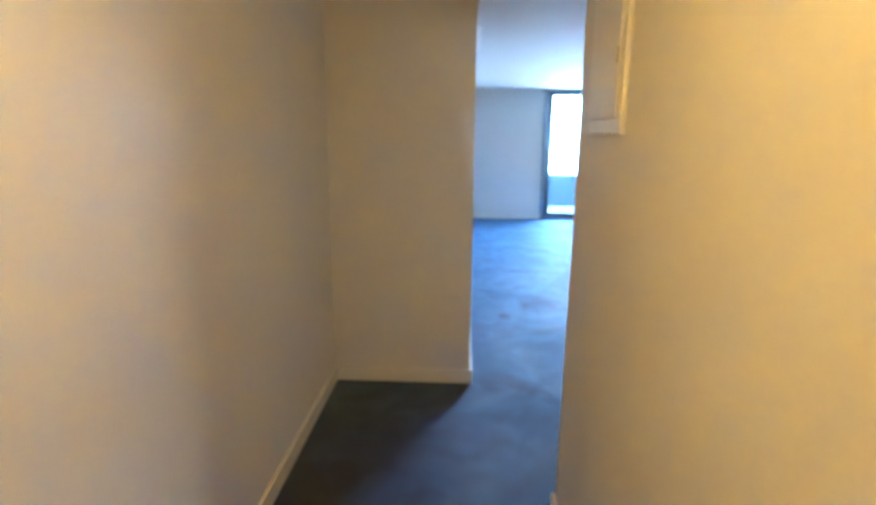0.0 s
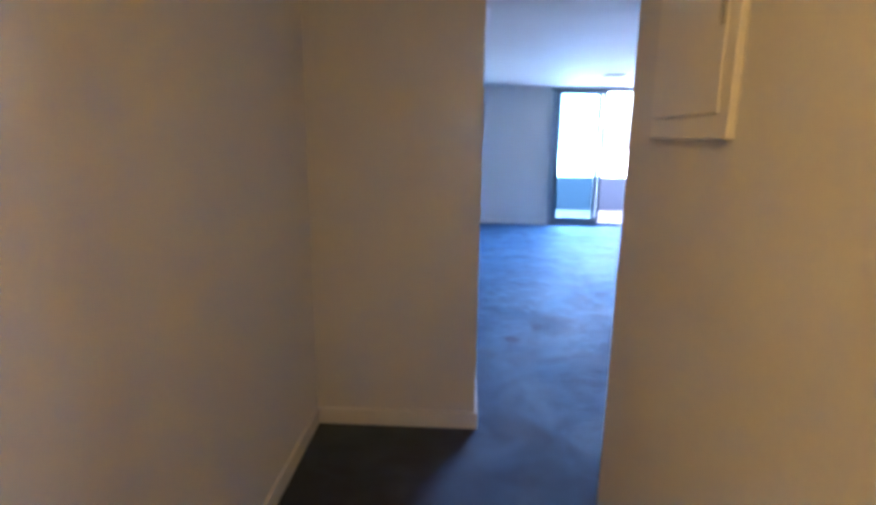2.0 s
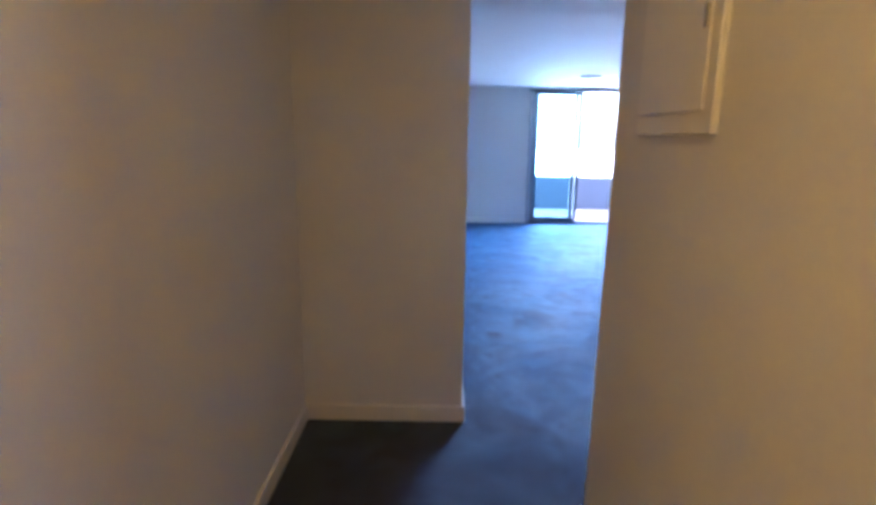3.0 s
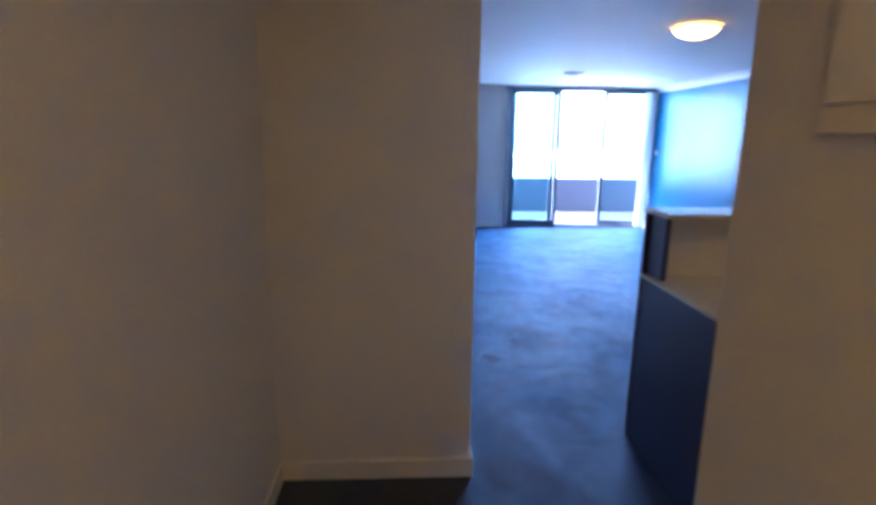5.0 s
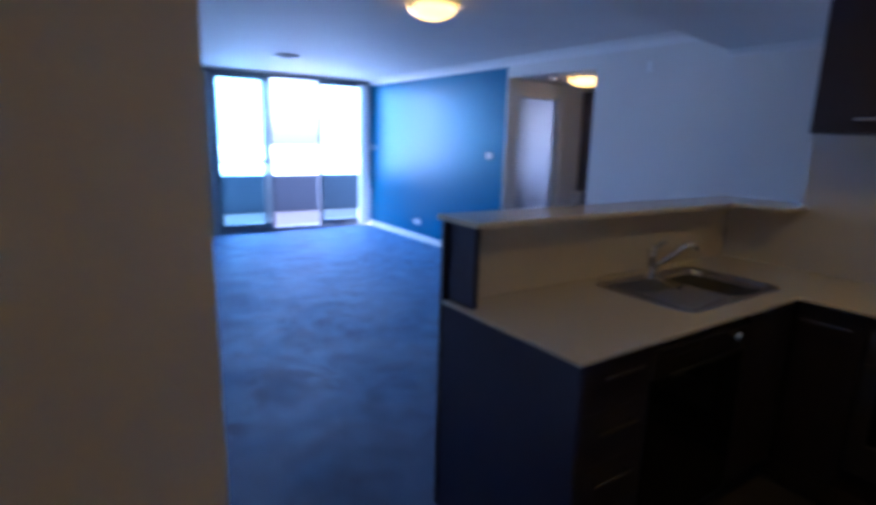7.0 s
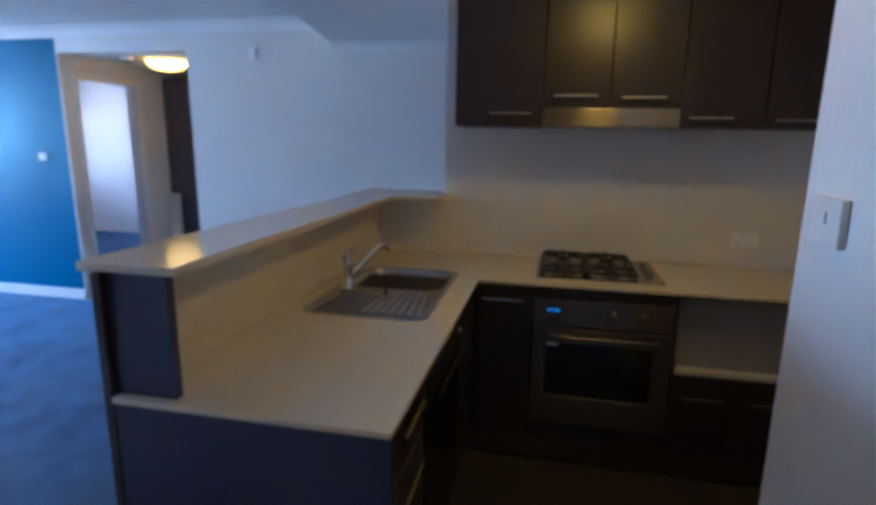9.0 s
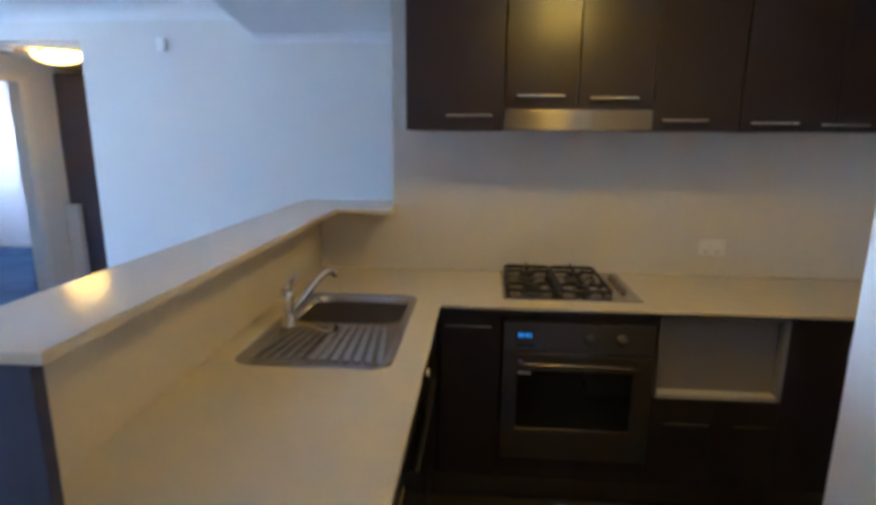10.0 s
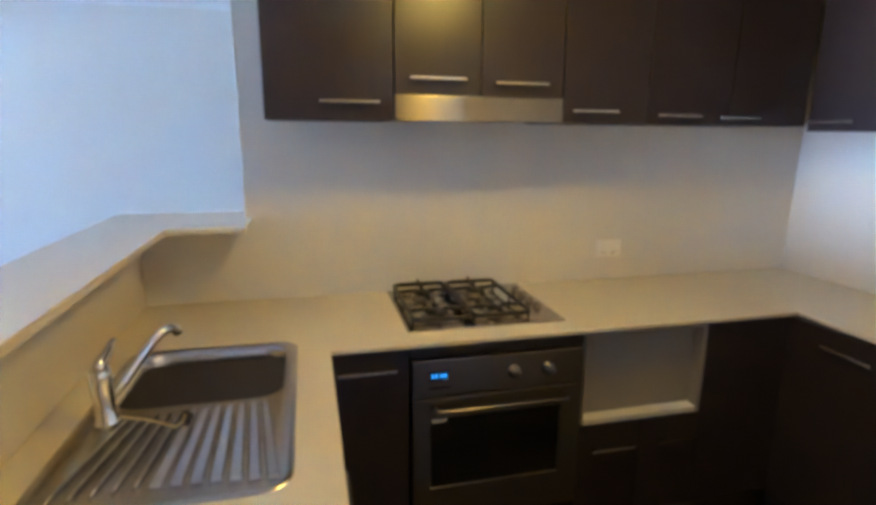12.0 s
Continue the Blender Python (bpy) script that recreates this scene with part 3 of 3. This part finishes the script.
for k in range(2):
    leaf = part("door", box(5.70, 5.718, 4.952 + 0.562 * k, 5.511 + 0.562 * k, 0.06, 2.10, 0.002), SLATE, cup)
    part("handle", tube([(5.68, 5.482 + 0.06 * k, 0.98), (5.68, 5.482 + 0.06 * k, 1.12)], 0.005), SATIN, leaf)
low_unit = thing("low_white_cupboard", "low white cupboard at the end of the corridor", "cupboard")
part("body", box(5.61, 5.672, 5.93, 6.06, 0, 0.86, 0.004), MELAMINE, low_unit)
part("top", box(5.60, 5.672, 5.925, 6.065, 0.861, 0.885, 0.004), MELAMINE, low_unit)

# ---- kitchen ----
FX, FY, RY = 2.745, 2.19, 0.47       # planes of the cabinet doors: back run, sink run, short run
BT, TH = 0.90, 0.016                 # worktop height and thickness
DT = BT - TH - 0.012


def handle_bar(parent, a, b, off, z, along="y"):
    """A slim bar handle from a to b with two posts; off: the door's plane and the bar's plane."""
    face, bar = off
    bm = bmesh.new()
    if along == "y":
        box(bar - 0.005, bar + 0.005, a, b, z - 0.005, z + 0.005, 0.002, bm=bm)
        for p in (a + 0.016, b - 0.016):
            box(min(face, bar), max(face, bar), p - 0.004, p + 0.004, z - 0.004, z + 0.004, bm=bm)
    else:
        box(a, b, bar - 0.005, bar + 0.005, z - 0.005, z + 0.005, 0.002, bm=bm)
        for p in (a + 0.016, b - 0.016):
            box(p - 0.004, p + 0.004, min(face, bar), max(face, bar), z - 0.004, z + 0.004, bm=bm)
    return part("handle", bm, SATIN, parent, "slim satin metal bar handle")


# worktop in one piece with cut-outs for sink and hob
SX0, SX1, SY0, SY1 = 2.085, 2.825, 2.262, 2.735
HX0, HX1, HY0, HY1 = 2.812, 3.285, 1.352, 1.915
top_ob = tagged(link("worktop", slab([1.38, BLOCK_X, SX0 + 0.02, 2.72, SX1 - 0.02, HX0 + 0.03, HX1 - 0.03, BACK],
     [KIT_Y, RY - 0.02, HY0 + 0.03, HY1 - 0.03, 2.166, SY0 + 0.02, SY1 - 0.02, 2.86],
     lambda x, y: (y > 2.166 or x > 2.72 or (y < RY - 0.02 and x > BLOCK_X)) and not (SX0 + 0.02 < x < SX1 - 0.02 and SY0 + 0.02 < y < SY1 - 0.02)
     and not (HX0 + 0.03 < x < HX1 - 0.03 and HY0 + 0.03 < y < HY1 - 0.03), BT - TH, BT, 0.003), BENCH),
     "cream laminate kitchen worktop running round three sides", "worktop")

# breakfast bar
bar = thing("breakfast_bar", "raised breakfast bar with dark end panels and cream upstand", "breakfast bar")
part("upstand", box(1.432, BACK, 2.815, 2.85, BT, 1.201), BENCH, bar, "cream laminate upstand")
part("end_panel_upper", box(1.406, 1.432, 2.703, 2.862, BT, 1.201, 0.002), PANEL, bar, "dark slate laminate end panel")
part("end_panel_lower", box(1.39, 1.412, 2.172, 2.862, 0.0, BT - TH, 0.002), PANEL, bar, "dark slate laminate end panel")
part("back_panel", box(1.385, BACK + 0.12, 2.862, 2.886, 0.0, 1.201, 0.002), DARK, bar, "dark laminate panel towards the living room")
bar_top = tagged(link("bar_top", slab([1.395, 3.08, 3.46], [2.42, 2.672, 2.93], lambda x, y: y > 2.672 or x > 3.08, 1.203, 1.225, 0.003), BENCH),
                 "cream laminate bar top with a squared edge", "bar top")


def base_unit(name, label, x0, x1, y0, y1):
    u = thing(name, label, "kitchen cabinet", group="kitchen base cabinets")
    part("carcass", box(x0, x1, y0, y1, 0.13, DT + 0.008), EDGE, u)
    return u


# back run, doors face -x
u = base_unit("base_cabinet", "narrow dark laminate base cabinet with a closed door", FX + 0.02, BACK, 1.925, 2.30)
d = part("door", box(FX, FX + 0.018, 1.925, 2.164, 0.135, DT, 0.0015), DARK, u)
handle_bar(d, 1.965, 2.15, (FX, FX - 0.022), 0.812)
u = base_unit("oven_housing", "dark laminate housing around the built-in oven", FX + 0.20, BACK, 1.315, 1.92)
part("bottom_panel", box(FX, FX + 0.018, 1.315, 1.92, 0.135, 0.228, 0.0015), DARK, u)
part("top_rail", box(FX, FX + 0.018, 1.315, 1.92, 0.838, DT, 0.001), DARK, u)
u = thing("microwave_niche_cabinet", "dark base cabinet with an open white microwave niche above two doors", "kitchen cabinet", group="kitchen base cabinets")
N0, N1, NZ0, NZ1 = 0.834, 1.296, 0.547, 0.856
NB = FX + 0.045                      # back of the shallow niche
part("carcass", box(FX + 0.02, BACK, 0.815, 1.312, 0.13, NZ0 - 0.024), EDGE, u)
part("top_panel", box(FX, FX + 0.018, 0.812, 0.8155, NZ0 - 0.022, DT), DARK, u)
part("niche_floor", box(FX - 0.002, NB, N0, N1, NZ0 - 0.02, NZ0, 0.001), MELAMINE, u, "cream niche shelf")
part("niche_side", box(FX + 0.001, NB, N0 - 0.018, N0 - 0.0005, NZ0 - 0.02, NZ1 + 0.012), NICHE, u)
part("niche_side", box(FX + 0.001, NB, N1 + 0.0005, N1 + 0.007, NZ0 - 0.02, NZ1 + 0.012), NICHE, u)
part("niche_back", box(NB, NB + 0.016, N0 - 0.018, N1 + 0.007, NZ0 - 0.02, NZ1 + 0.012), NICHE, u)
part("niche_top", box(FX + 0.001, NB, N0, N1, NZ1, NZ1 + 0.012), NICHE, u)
for a, b, h0, h1 in ((1.066, 1.312, 1.09, 1.265), (0.815, 1.062, 0.82, 0.99)):
    d = part("door", box(FX, FX + 0.018, a, b, 0.135, NZ0 - 0.024, 0.0015), DARK, u)
    handle_bar(d, h0, h1, (FX, FX - 0.022), 0.427)
u = base_unit("corner_base_cabinet", "dark laminate corner base cabinet front", FX + 0.02, BACK, KIT_Y + 0.01, 0.808)
part("filler_panel", box(FX, FX + 0.018, RY - 0.035, 0.812, 0.135, DT, 0.0015), DARK, u)
# short run, doors face +y
u = base_unit("base_cabinet", "dark laminate base cabinet with a closed door under the short worktop", BLOCK_X + 0.005, FX - 0.005, KIT_Y + 0.005, RY - 0.04)
for a, b in ((BLOCK_X + 0.01, 2.215), (2.22, FX - 0.001)):
    d = part("door", box(a, b, RY - 0.038, RY - 0.02, 0.135, DT, 0.0015), DARK, u)
    handle_bar(d, b - 0.33, b - 0.145, (RY - 0.02, RY + 0.002), 0.812, "x")
# sink run, doors face -y
u = base_unit("drawer_cabinet", "dark laminate unit of four drawers at the end of the bench", 1.415, 1.765, FY + 0.02, 2.80)
for k, (z0, z1) in enumerate(((0.70, DT), (0.515, 0.697), (0.327, 0.512), (0.135, 0.324))):
    d = part("drawer_front", box(1.415, 1.765, FY, FY + 0.018, z0, z1, 0.0015), DARK, u)
    handle_bar(d, 1.50, 1.685, (FY, FY - 0.022), (0.822, 0.638, 0.456, 0.27)[k], "x")
dw = thing("dishwasher", "built-in dishwasher with steel control strip and black door", "dishwasher")
part("body", box(1.772, 2.365, FY + 0.02, 2.80, 0.10, 0.855), BLACKP, dw)
part("control_panel", box(1.772, 2.365, FY - 0.004, FY + 0.02, 0.742, 0.855, 0.004), STEEL, dw, "brushed steel control panel")
part("door", box(1.772, 2.365, FY - 0.002, FY + 0.02, 0.12, 0.738, 0.004), BLACKGLASS, dw, "gloss black door")
part("handle", tube([(1.82, FY - 0.03, 0.765), (1.825, FY - 0.036, 0.765), (2.31, FY - 0.036, 0.765), (2.315, FY - 0.03, 0.765)], 0.006), BLACKP, dw)
# light caught on the control panel's top edge, modelled as a bright strip
part("edge_highlight", box(1.772, 2.365, FY - 0.009, FY - 0.0045, 0.843, 0.855, 0.001), SATIN, dw, "bright strip standing in for the highlight on the panel's top edge")
for px in (1.9, 1.94, 1.98):
    part("button", box(px, px + 0.022, FY - 0.008, FY - 0.003, 0.80, 0.812, 0.002), BLACKP, dw)
part("dial", lathe([(0, 0), (0.02, 0), (0.018, 0.02), (0, 0.022)], 20, pose(2.28, FY - 0.004, 0.806, 90, 0, 0)), SATIN, dw)
u = base_unit("sink_cabinet", "dark laminate cabinet under the sink", 2.372, FX + 0.015, FY + 0.02, 2.80)
part("filler_panel", box(2.372, FX - 0.003, FY, FY + 0.018, 0.135, DT, 0.0015), DARK, u)
# kickboards
kick = thing("kickboard", "dark reflective kickboard under the kitchen cabinets", "kickboard", group="kitchen kickboards")
part("board", box(FX + 0.05, FX + 0.066, RY - 0.09, 2.24, 0.006, 0.129), STEEL, kick)
kick = thing("kickboard", "dark reflective kickboard under the sink bench", "kickboard", group="kitchen kickboards")
part("board", box(1.414, FX + 0.049, 2.24, 2.256, 0.006, 0.095), EDGE, kick)
kick = thing("kickboard", "dark kickboard under the short worktop", "kickboard", group="kitchen kickboards")
part("board", box(BLOCK_X, FX + 0.049, RY - 0.09, RY - 0.074, 0.006, 0.129), EDGE, kick)

# oven
oven = thing("oven", "built-in stainless steel electric oven with a black glass door", "oven")
part("body", box(FX + 0.02, FX + 0.199, 1.325, 1.912, 0.232, 0.832), BLACKP, oven)
cp = part("control_panel", box(FX - 0.012, FX + 0.02, 1.318, 1.915, 0.706, 0.832, 0.003), STEEL, oven, "brushed steel control panel")
part("display", box(FX - 0.0135, FX - 0.011, 1.795, 1.862, 0.762, 0.796, 0.001), BLACKGLASS, cp)
for k in range(4):
    w0 = 1.853 - 0.0125 * k - (0.004 if k > 1 else 0)
    part("digit", box(FX - 0.0145, FX - 0.013, w0 - 0.008, w0, 0.772, 0.786), DISPLAY, cp, "glowing blue clock figure")
part("lettering", box(FX - 0.0125, FX - 0.0115, 1.79, 1.862, 0.733, 0.740), BLACKP, cp)
for ky in (1.572, 1.450):
    knob = part("knob", lathe([(0, 0), (0.023, 0), (0.023, 0.006), (0.018, 0.008), (0.017, 0.028), (0.014, 0.032), (0, 0.033)], 24, pose(FX - 0.012, ky, 0.770, 0, -90, 0)), STEEL, cp)
od = part("door", slab([1.318, 1.395, 1.855, 1.915], [0.235, 0.372, 0.628, 0.70], lambda x, y: not (1.395 < x < 1.855 and 0.372 < y < 0.628), 0, 0.032, 0.003), STEEL, oven, "steel oven door")
od.matrix_world = Matrix(((0, 0, 1, FX - 0.014), (1, 0, 0, 0), (0, 1, 0, 0), (0, 0, 0, 1)))
part("door_glass", box(FX - 0.008, FX + 0.008, 1.39, 1.86, 0.367, 0.633), BLACKGLASS, oven, "black glass oven window")
part("door_handle", tube([(FX - 0.012, 1.845, 0.668), (FX - 0.048, 1.84, 0.668), (FX - 0.052, 1.82, 0.668), (FX - 0.052, 1.41, 0.668), (FX - 0.048, 1.39, 0.668), (FX - 0.012, 1.385, 0.668)], 0.0085), STEEL, oven)
part("sticker", box(FX - 0.0095, FX - 0.0078, 1.80, 1.85, 0.612, 0.624), PLASTIC, oven, "small pale sticker")

# gas hob
hob = thing("gas_hob", "stainless steel four-burner gas hob with black iron trivets", "gas hob")
part("plate", slab([HX0, HX1], [HY0, HY1], lambda x, y: True, BT - 0.02, BT + 0.007, 0.004), HOBM, hob, "stainless steel hob plate")
for bx, by, r in ((2.93, 1.79, 0.045), (3.16, 1.79, 0.036), (2.93, 1.575, 0.030), (3.16, 1.575, 0.04)):
    br = part("burner", lathe([(0, 0), (r + 0.014, 0), (r + 0.012, 0.006), (r, 0.010), (r * 0.95, 0.018), (0, 0.018)], 28, pose(bx, by, BT + 0.007)), STEEL, hob)
    part("burner_cap", lathe([(0, 0.0181), (r * 0.9, 0.0181), (r * 0.92, 0.022), (r * 0.8, 0.027), (0, 0.028)], 28, pose(bx, by, BT + 0.007)), IRON, br)
for cy in (1.79, 1.575):
    bm = bmesh.new()
    zt, a, b, e = BT + 0.034, 2.838, 3.262, 0.1
    ring = [(x, y, zt) for x, y in round_rect(a, b, cy - e, cy + e, 0.02, 3)]
    tube(ring + [ring[0]], 0.0085, 8, bm)
    for bx in (2.93, 3.16):
        for ang in (0, 90, 180, 270):
            dx, dy = math.cos(radians(ang)), math.sin(radians(ang))
            far = (0.10 if dy else 0.085)
            tube([(bx + dx * 0.022, cy + dy * 0.022, zt + 0.004), (bx + dx * far * 0.6, cy + dy * far * 0.6, zt + 0.004), (bx + dx * far, cy + dy * far, zt)], 0.0078, 8, bm)
    for lx in (a + 0.02, b - 0.02, (a + b) / 2):
        for ly in (cy - e, cy + e):
            tube([(lx, ly, BT + 0.0075), (lx, ly, zt)], 0.005, 8, bm)
    tube([(b - 0.07, cy, zt), (b + 0.005, cy, zt + 0.004), (b + 0.012, cy, zt + 0.016)], 0.005, 8, bm)
    part("trivet", bm, IRON, hob, "black cast-iron trivet")
for k in range(4):
    part("knob", lathe([(0, 0), (0.019, 0), (0.018, 0.004), (0.0145, 0.006), (0.012, 0.02), (0, 0.021)], 20, pose(2.955 + 0.072 * k, 1.40, BT + 0.007)), STEEL, hob)

# rangehood and upper cabinets
UX, UZ = 2.97, 1.577
hood = thing("rangehood", "slide-out stainless steel rangehood under the wall cabinets", "rangehood")
part("front", box(UX - 0.012, UX + 0.01, 1.337, 1.928, UZ + 0.0, UZ + 0.082, 0.003), HOODM, hood, "brushed steel front strip")
part("body", box(UX + 0.01, BACK - 0.001, 1.345, 1.92, UZ + 0.006, UZ + 0.08), BLACKP, hood)
part("light_lens", box(UX + 0.03, UX + 0.09, 1.40, 1.46, UZ + 0.002, UZ + 0.0061), PLASTIC, hood)
TOPZ = LOW
for name, y0, y1, z0, h in (("a", 1.93, 2.335, UZ, (1.978, 2.166, 1.635)), ("b", 1.636, 1.928, UZ + 0.084, (1.691, 1.881, 1.712)), ("c", 1.337, 1.634, UZ + 0.084, (1.401, 1.591, 1.704)),
                            ("d", 1.0, 1.335, UZ, (1.127, 1.306, 1.619)), ("e", 0.64, 0.998, UZ, (0.785, 0.967, 1.610)), ("f", 0.285, 0.638, UZ, (0.523, 0.702, 1.605))):
    u = thing("wall_cabinet", "dark laminate wall cabinet with a closed door and bar handle", "kitchen cabinet", group="kitchen wall cabinets")
    part("carcass", box(UX + 0.019, BACK - 0.001, y0, y1, z0, TOPZ - 0.001), EDGE, u)
    d = part("door", box(UX, UX + 0.018, y0 + 0.0015, y1 - 0.0015, z0, TOPZ - 0.004, 0.0015), DARK, u)
    handle_bar(d, h[0], h[1], (UX, UX - 0.024), h[2])
for x0, x1, h in ((2.49, UX - 0.004, (2.76, 2.945)), (2.01, 2.486, (2.05, 2.235))):
    u = thing("wall_cabinet", "dark laminate wall cabinet with a closed door on the short wall", "kitchen cabinet", group="kitchen wall cabinets")
    part("carcass", box(x0, x1, KIT_Y + 0.001, 0.259, UZ - 0.02, TOPZ - 0.001), EDGE, u)
    d = part("door", box(x0 + 0.0015, x1 - 0.0015, 0.26, 0.278, UZ - 0.02, TOPZ - 0.004, 0.0015), DARK, u)
    handle_bar(d, h[0], h[1], (0.278, 0.302), 1.594, "x")

# sink
sink = thing("sink", "stainless steel inset sink with bowl and ribbed drainer", "sink")
BO = (2.465, 2.803, 2.292, 2.69)      # bowl opening


def sink_plate():
    bm = bmesh.new()
    outer, inner = round_rect(SX0, SX1, SY0, SY1, 0.06, 7), round_rect(*BO, 0.07, 7)
    z = BT + 0.005
    low_ = [bm.verts.new((x, y, BT + 0.0005)) for x, y in outer]
    o1 = [bm.verts.new((x, y, z)) for x, y in round_rect(SX0 + 0.006, SX1 - 0.006, SY0 + 0.006, SY1 - 0.006, 0.055, 7)]
    o2 = [bm.verts.new((x, y, z - 0.004)) for x, y in round_rect(SX0 + 0.018, SX1 - 0.018, SY0 + 0.018, SY1 - 0.018, 0.045, 7)]
    n = len(o1)
    for a, b in ((low_, o1), (o1, o2)):
        for k in range(n):
            bm.faces.new((a[k], a[(k + 1) % n], b[(k + 1) % n], b[k]))
    i1 = [bm.verts.new((x, y, z - 0.004)) for x, y in inner]
    for k in range(n):
        bm.faces.new((o2[k], o2[(k + 1) % n], i1[(k + 1) % n], i1[k]))
    depth = ((0.006, -0.012), (0.012, -0.03), (0.022, -0.13), (0.04, -0.155), (0.08, -0.165))
    last = i1
    for inset, dz in depth:
        ring = [bm.verts.new((x, y, z + dz)) for x, y in round_rect(BO[0] + inset, BO[1] - inset, BO[2] + inset, BO[3] - inset, max(0.02, 0.07 - inset * 0.4), 7)]
        for k in range(n):
            bm.faces.new((last[k], last[(k + 1) % n], ring[(k + 1) % n], ring[k]))
        last = ring
    bm.faces.new(last)
    bmesh.ops.recalc_face_normals(bm, faces=bm.faces[:])
    for f in bm.faces:
        f.smooth = True
    return bm


part("basin", sink_plate(), SINKM, sink, "satin stainless steel basin and drainer")
part("drain", lathe([(0, 0), (0.038, 0), (0.04, 0.002), (0.03, 0.003), (0.02, 0.001), (0, 0.001)], 24, pose(2.64, 2.48, BT - 0.1585)), CHROME, sink)


def flat_rib(a, b, wa, wb, h=0.004):
    """A low pressed rib from a to b, with sloped sides and a flat top."""
    bm = bmesh.new()
    a, b = Vector(a), Vector(b)
    d = (b - a).normalized()
    side = Vector((-d.y, d.x, 0))
    rings = []
    for p, w, lift in ((a - d * 0.006, wa, 0), (a, wa, h), (b, wb, h), (b + d * 0.008, wb, 0)):
        rings.append([bm.verts.new(p + side * w * q + Vector((0, 0, lift * z))) for q, z in ((-0.5, -0.3), (-0.36, 1), (0.36, 1), (0.5, -0.3))])
    for r, q in zip(rings, rings[1:]):
        for k in range(3):
            bm.faces.new((r[k], r[k + 1], q[k + 1], q[k]))
    bmesh.ops.recalc_face_normals(bm, faces=bm.faces[:])
    return bm


for k in range(12):
    f = k / 11
    y_far, y_near = 2.335 + 0.29 * f, 2.30 + 0.385 * f
    x_near = 2.135 + 0.02 * math.sin(math.pi * f)
    if k < 7:
        part("drainer_rib", flat_rib((2.435, y_far, BT + 0.0012), (x_near, y_near, BT + 0.0012), 0.017, 0.026), SINKM, sink)
    else:
        part("drainer_rib", tube([(2.435, y_far, BT + 0.0012), (2.39, y_far + (y_near - y_far) * 0.2, BT + 0.0035), (x_near + 0.02, y_near - 0.003, BT + 0.0035), (x_near, y_near, BT + 0.0012)], 0.0032, 8), SINKM, sink)
plug = thing("sink_plug", "black rubber sink plug on a brass bead chain", "plug")
part("stopper", lathe([(0, 0), (0.012, 0), (0.0135, 0.008), (0.0135, 0.011), (0.006, 0.014), (0.005, 0.02), (0, 0.021)], 20, pose(2.386, 2.50, BT + 0.005)), BLACKP, plug)
bead_bm = bmesh.new()
chain_line = [Vector(p) for p in ((2.425, 2.645, BT + 0.008), (2.40, 2.588, BT + 0.008), (2.375, 2.548, BT + 0.008), (2.352, 2.518, BT + 0.008), (2.366, 2.505, BT + 0.012), (2.383, 2.50, BT + 0.024))]
for p, q in zip(chain_line, chain_line[1:]):
    count = max(2, int((q - p).length / 0.0055))
    for k in range(count):
        bmesh.ops.create_icosphere(bead_bm, subdivisions=1, radius=0.0032, matrix=Matrix.Translation(p.lerp(q, k / count)))
part("chain", bead_bm, BRASS, plug, "brass bead chain")
tap = thing("mixer_tap", "chrome mixer tap with a slanting spout and lever on the sink", "tap")
TX, TY = 2.415, 2.672
part("body", lathe([(0, 0), (0.027, 0), (0.027, 0.006), (0.021, 0.012), (0.0205, 0.095), (0.0225, 0.10), (0.0225, 0.125), (0.013, 0.136), (0, 0.137)], 24, pose(TX, TY, BT + 0.001)), CHROME, tap)
part("spout", tube([(TX + 0.005, TY - 0.006, BT + 0.045), (TX + 0.04, TY - 0.035, BT + 0.085), (TX + 0.10, TY - 0.082, BT + 0.148), (TX + 0.118, TY - 0.097, BT + 0.162), (TX + 0.138, TY - 0.113, BT + 0.166), (TX + 0.152, TY - 0.124, BT + 0.158), (TX + 0.155, TY - 0.127, BT + 0.145)], [0.012, 0.012, 0.0115, 0.0115, 0.0115, 0.012, 0.012], 14), CHROME, tap)
part("lever", tube([(TX - 0.012, TY + 0.003, BT + 0.128), (TX + 0.01, TY, BT + 0.142), (TX + 0.05, TY - 0.006, BT + 0.158), (TX + 0.078, TY - 0.009, BT + 0.168)], [0.017, 0.0145, 0.0095, 0.007], 12), CHROME, tap)
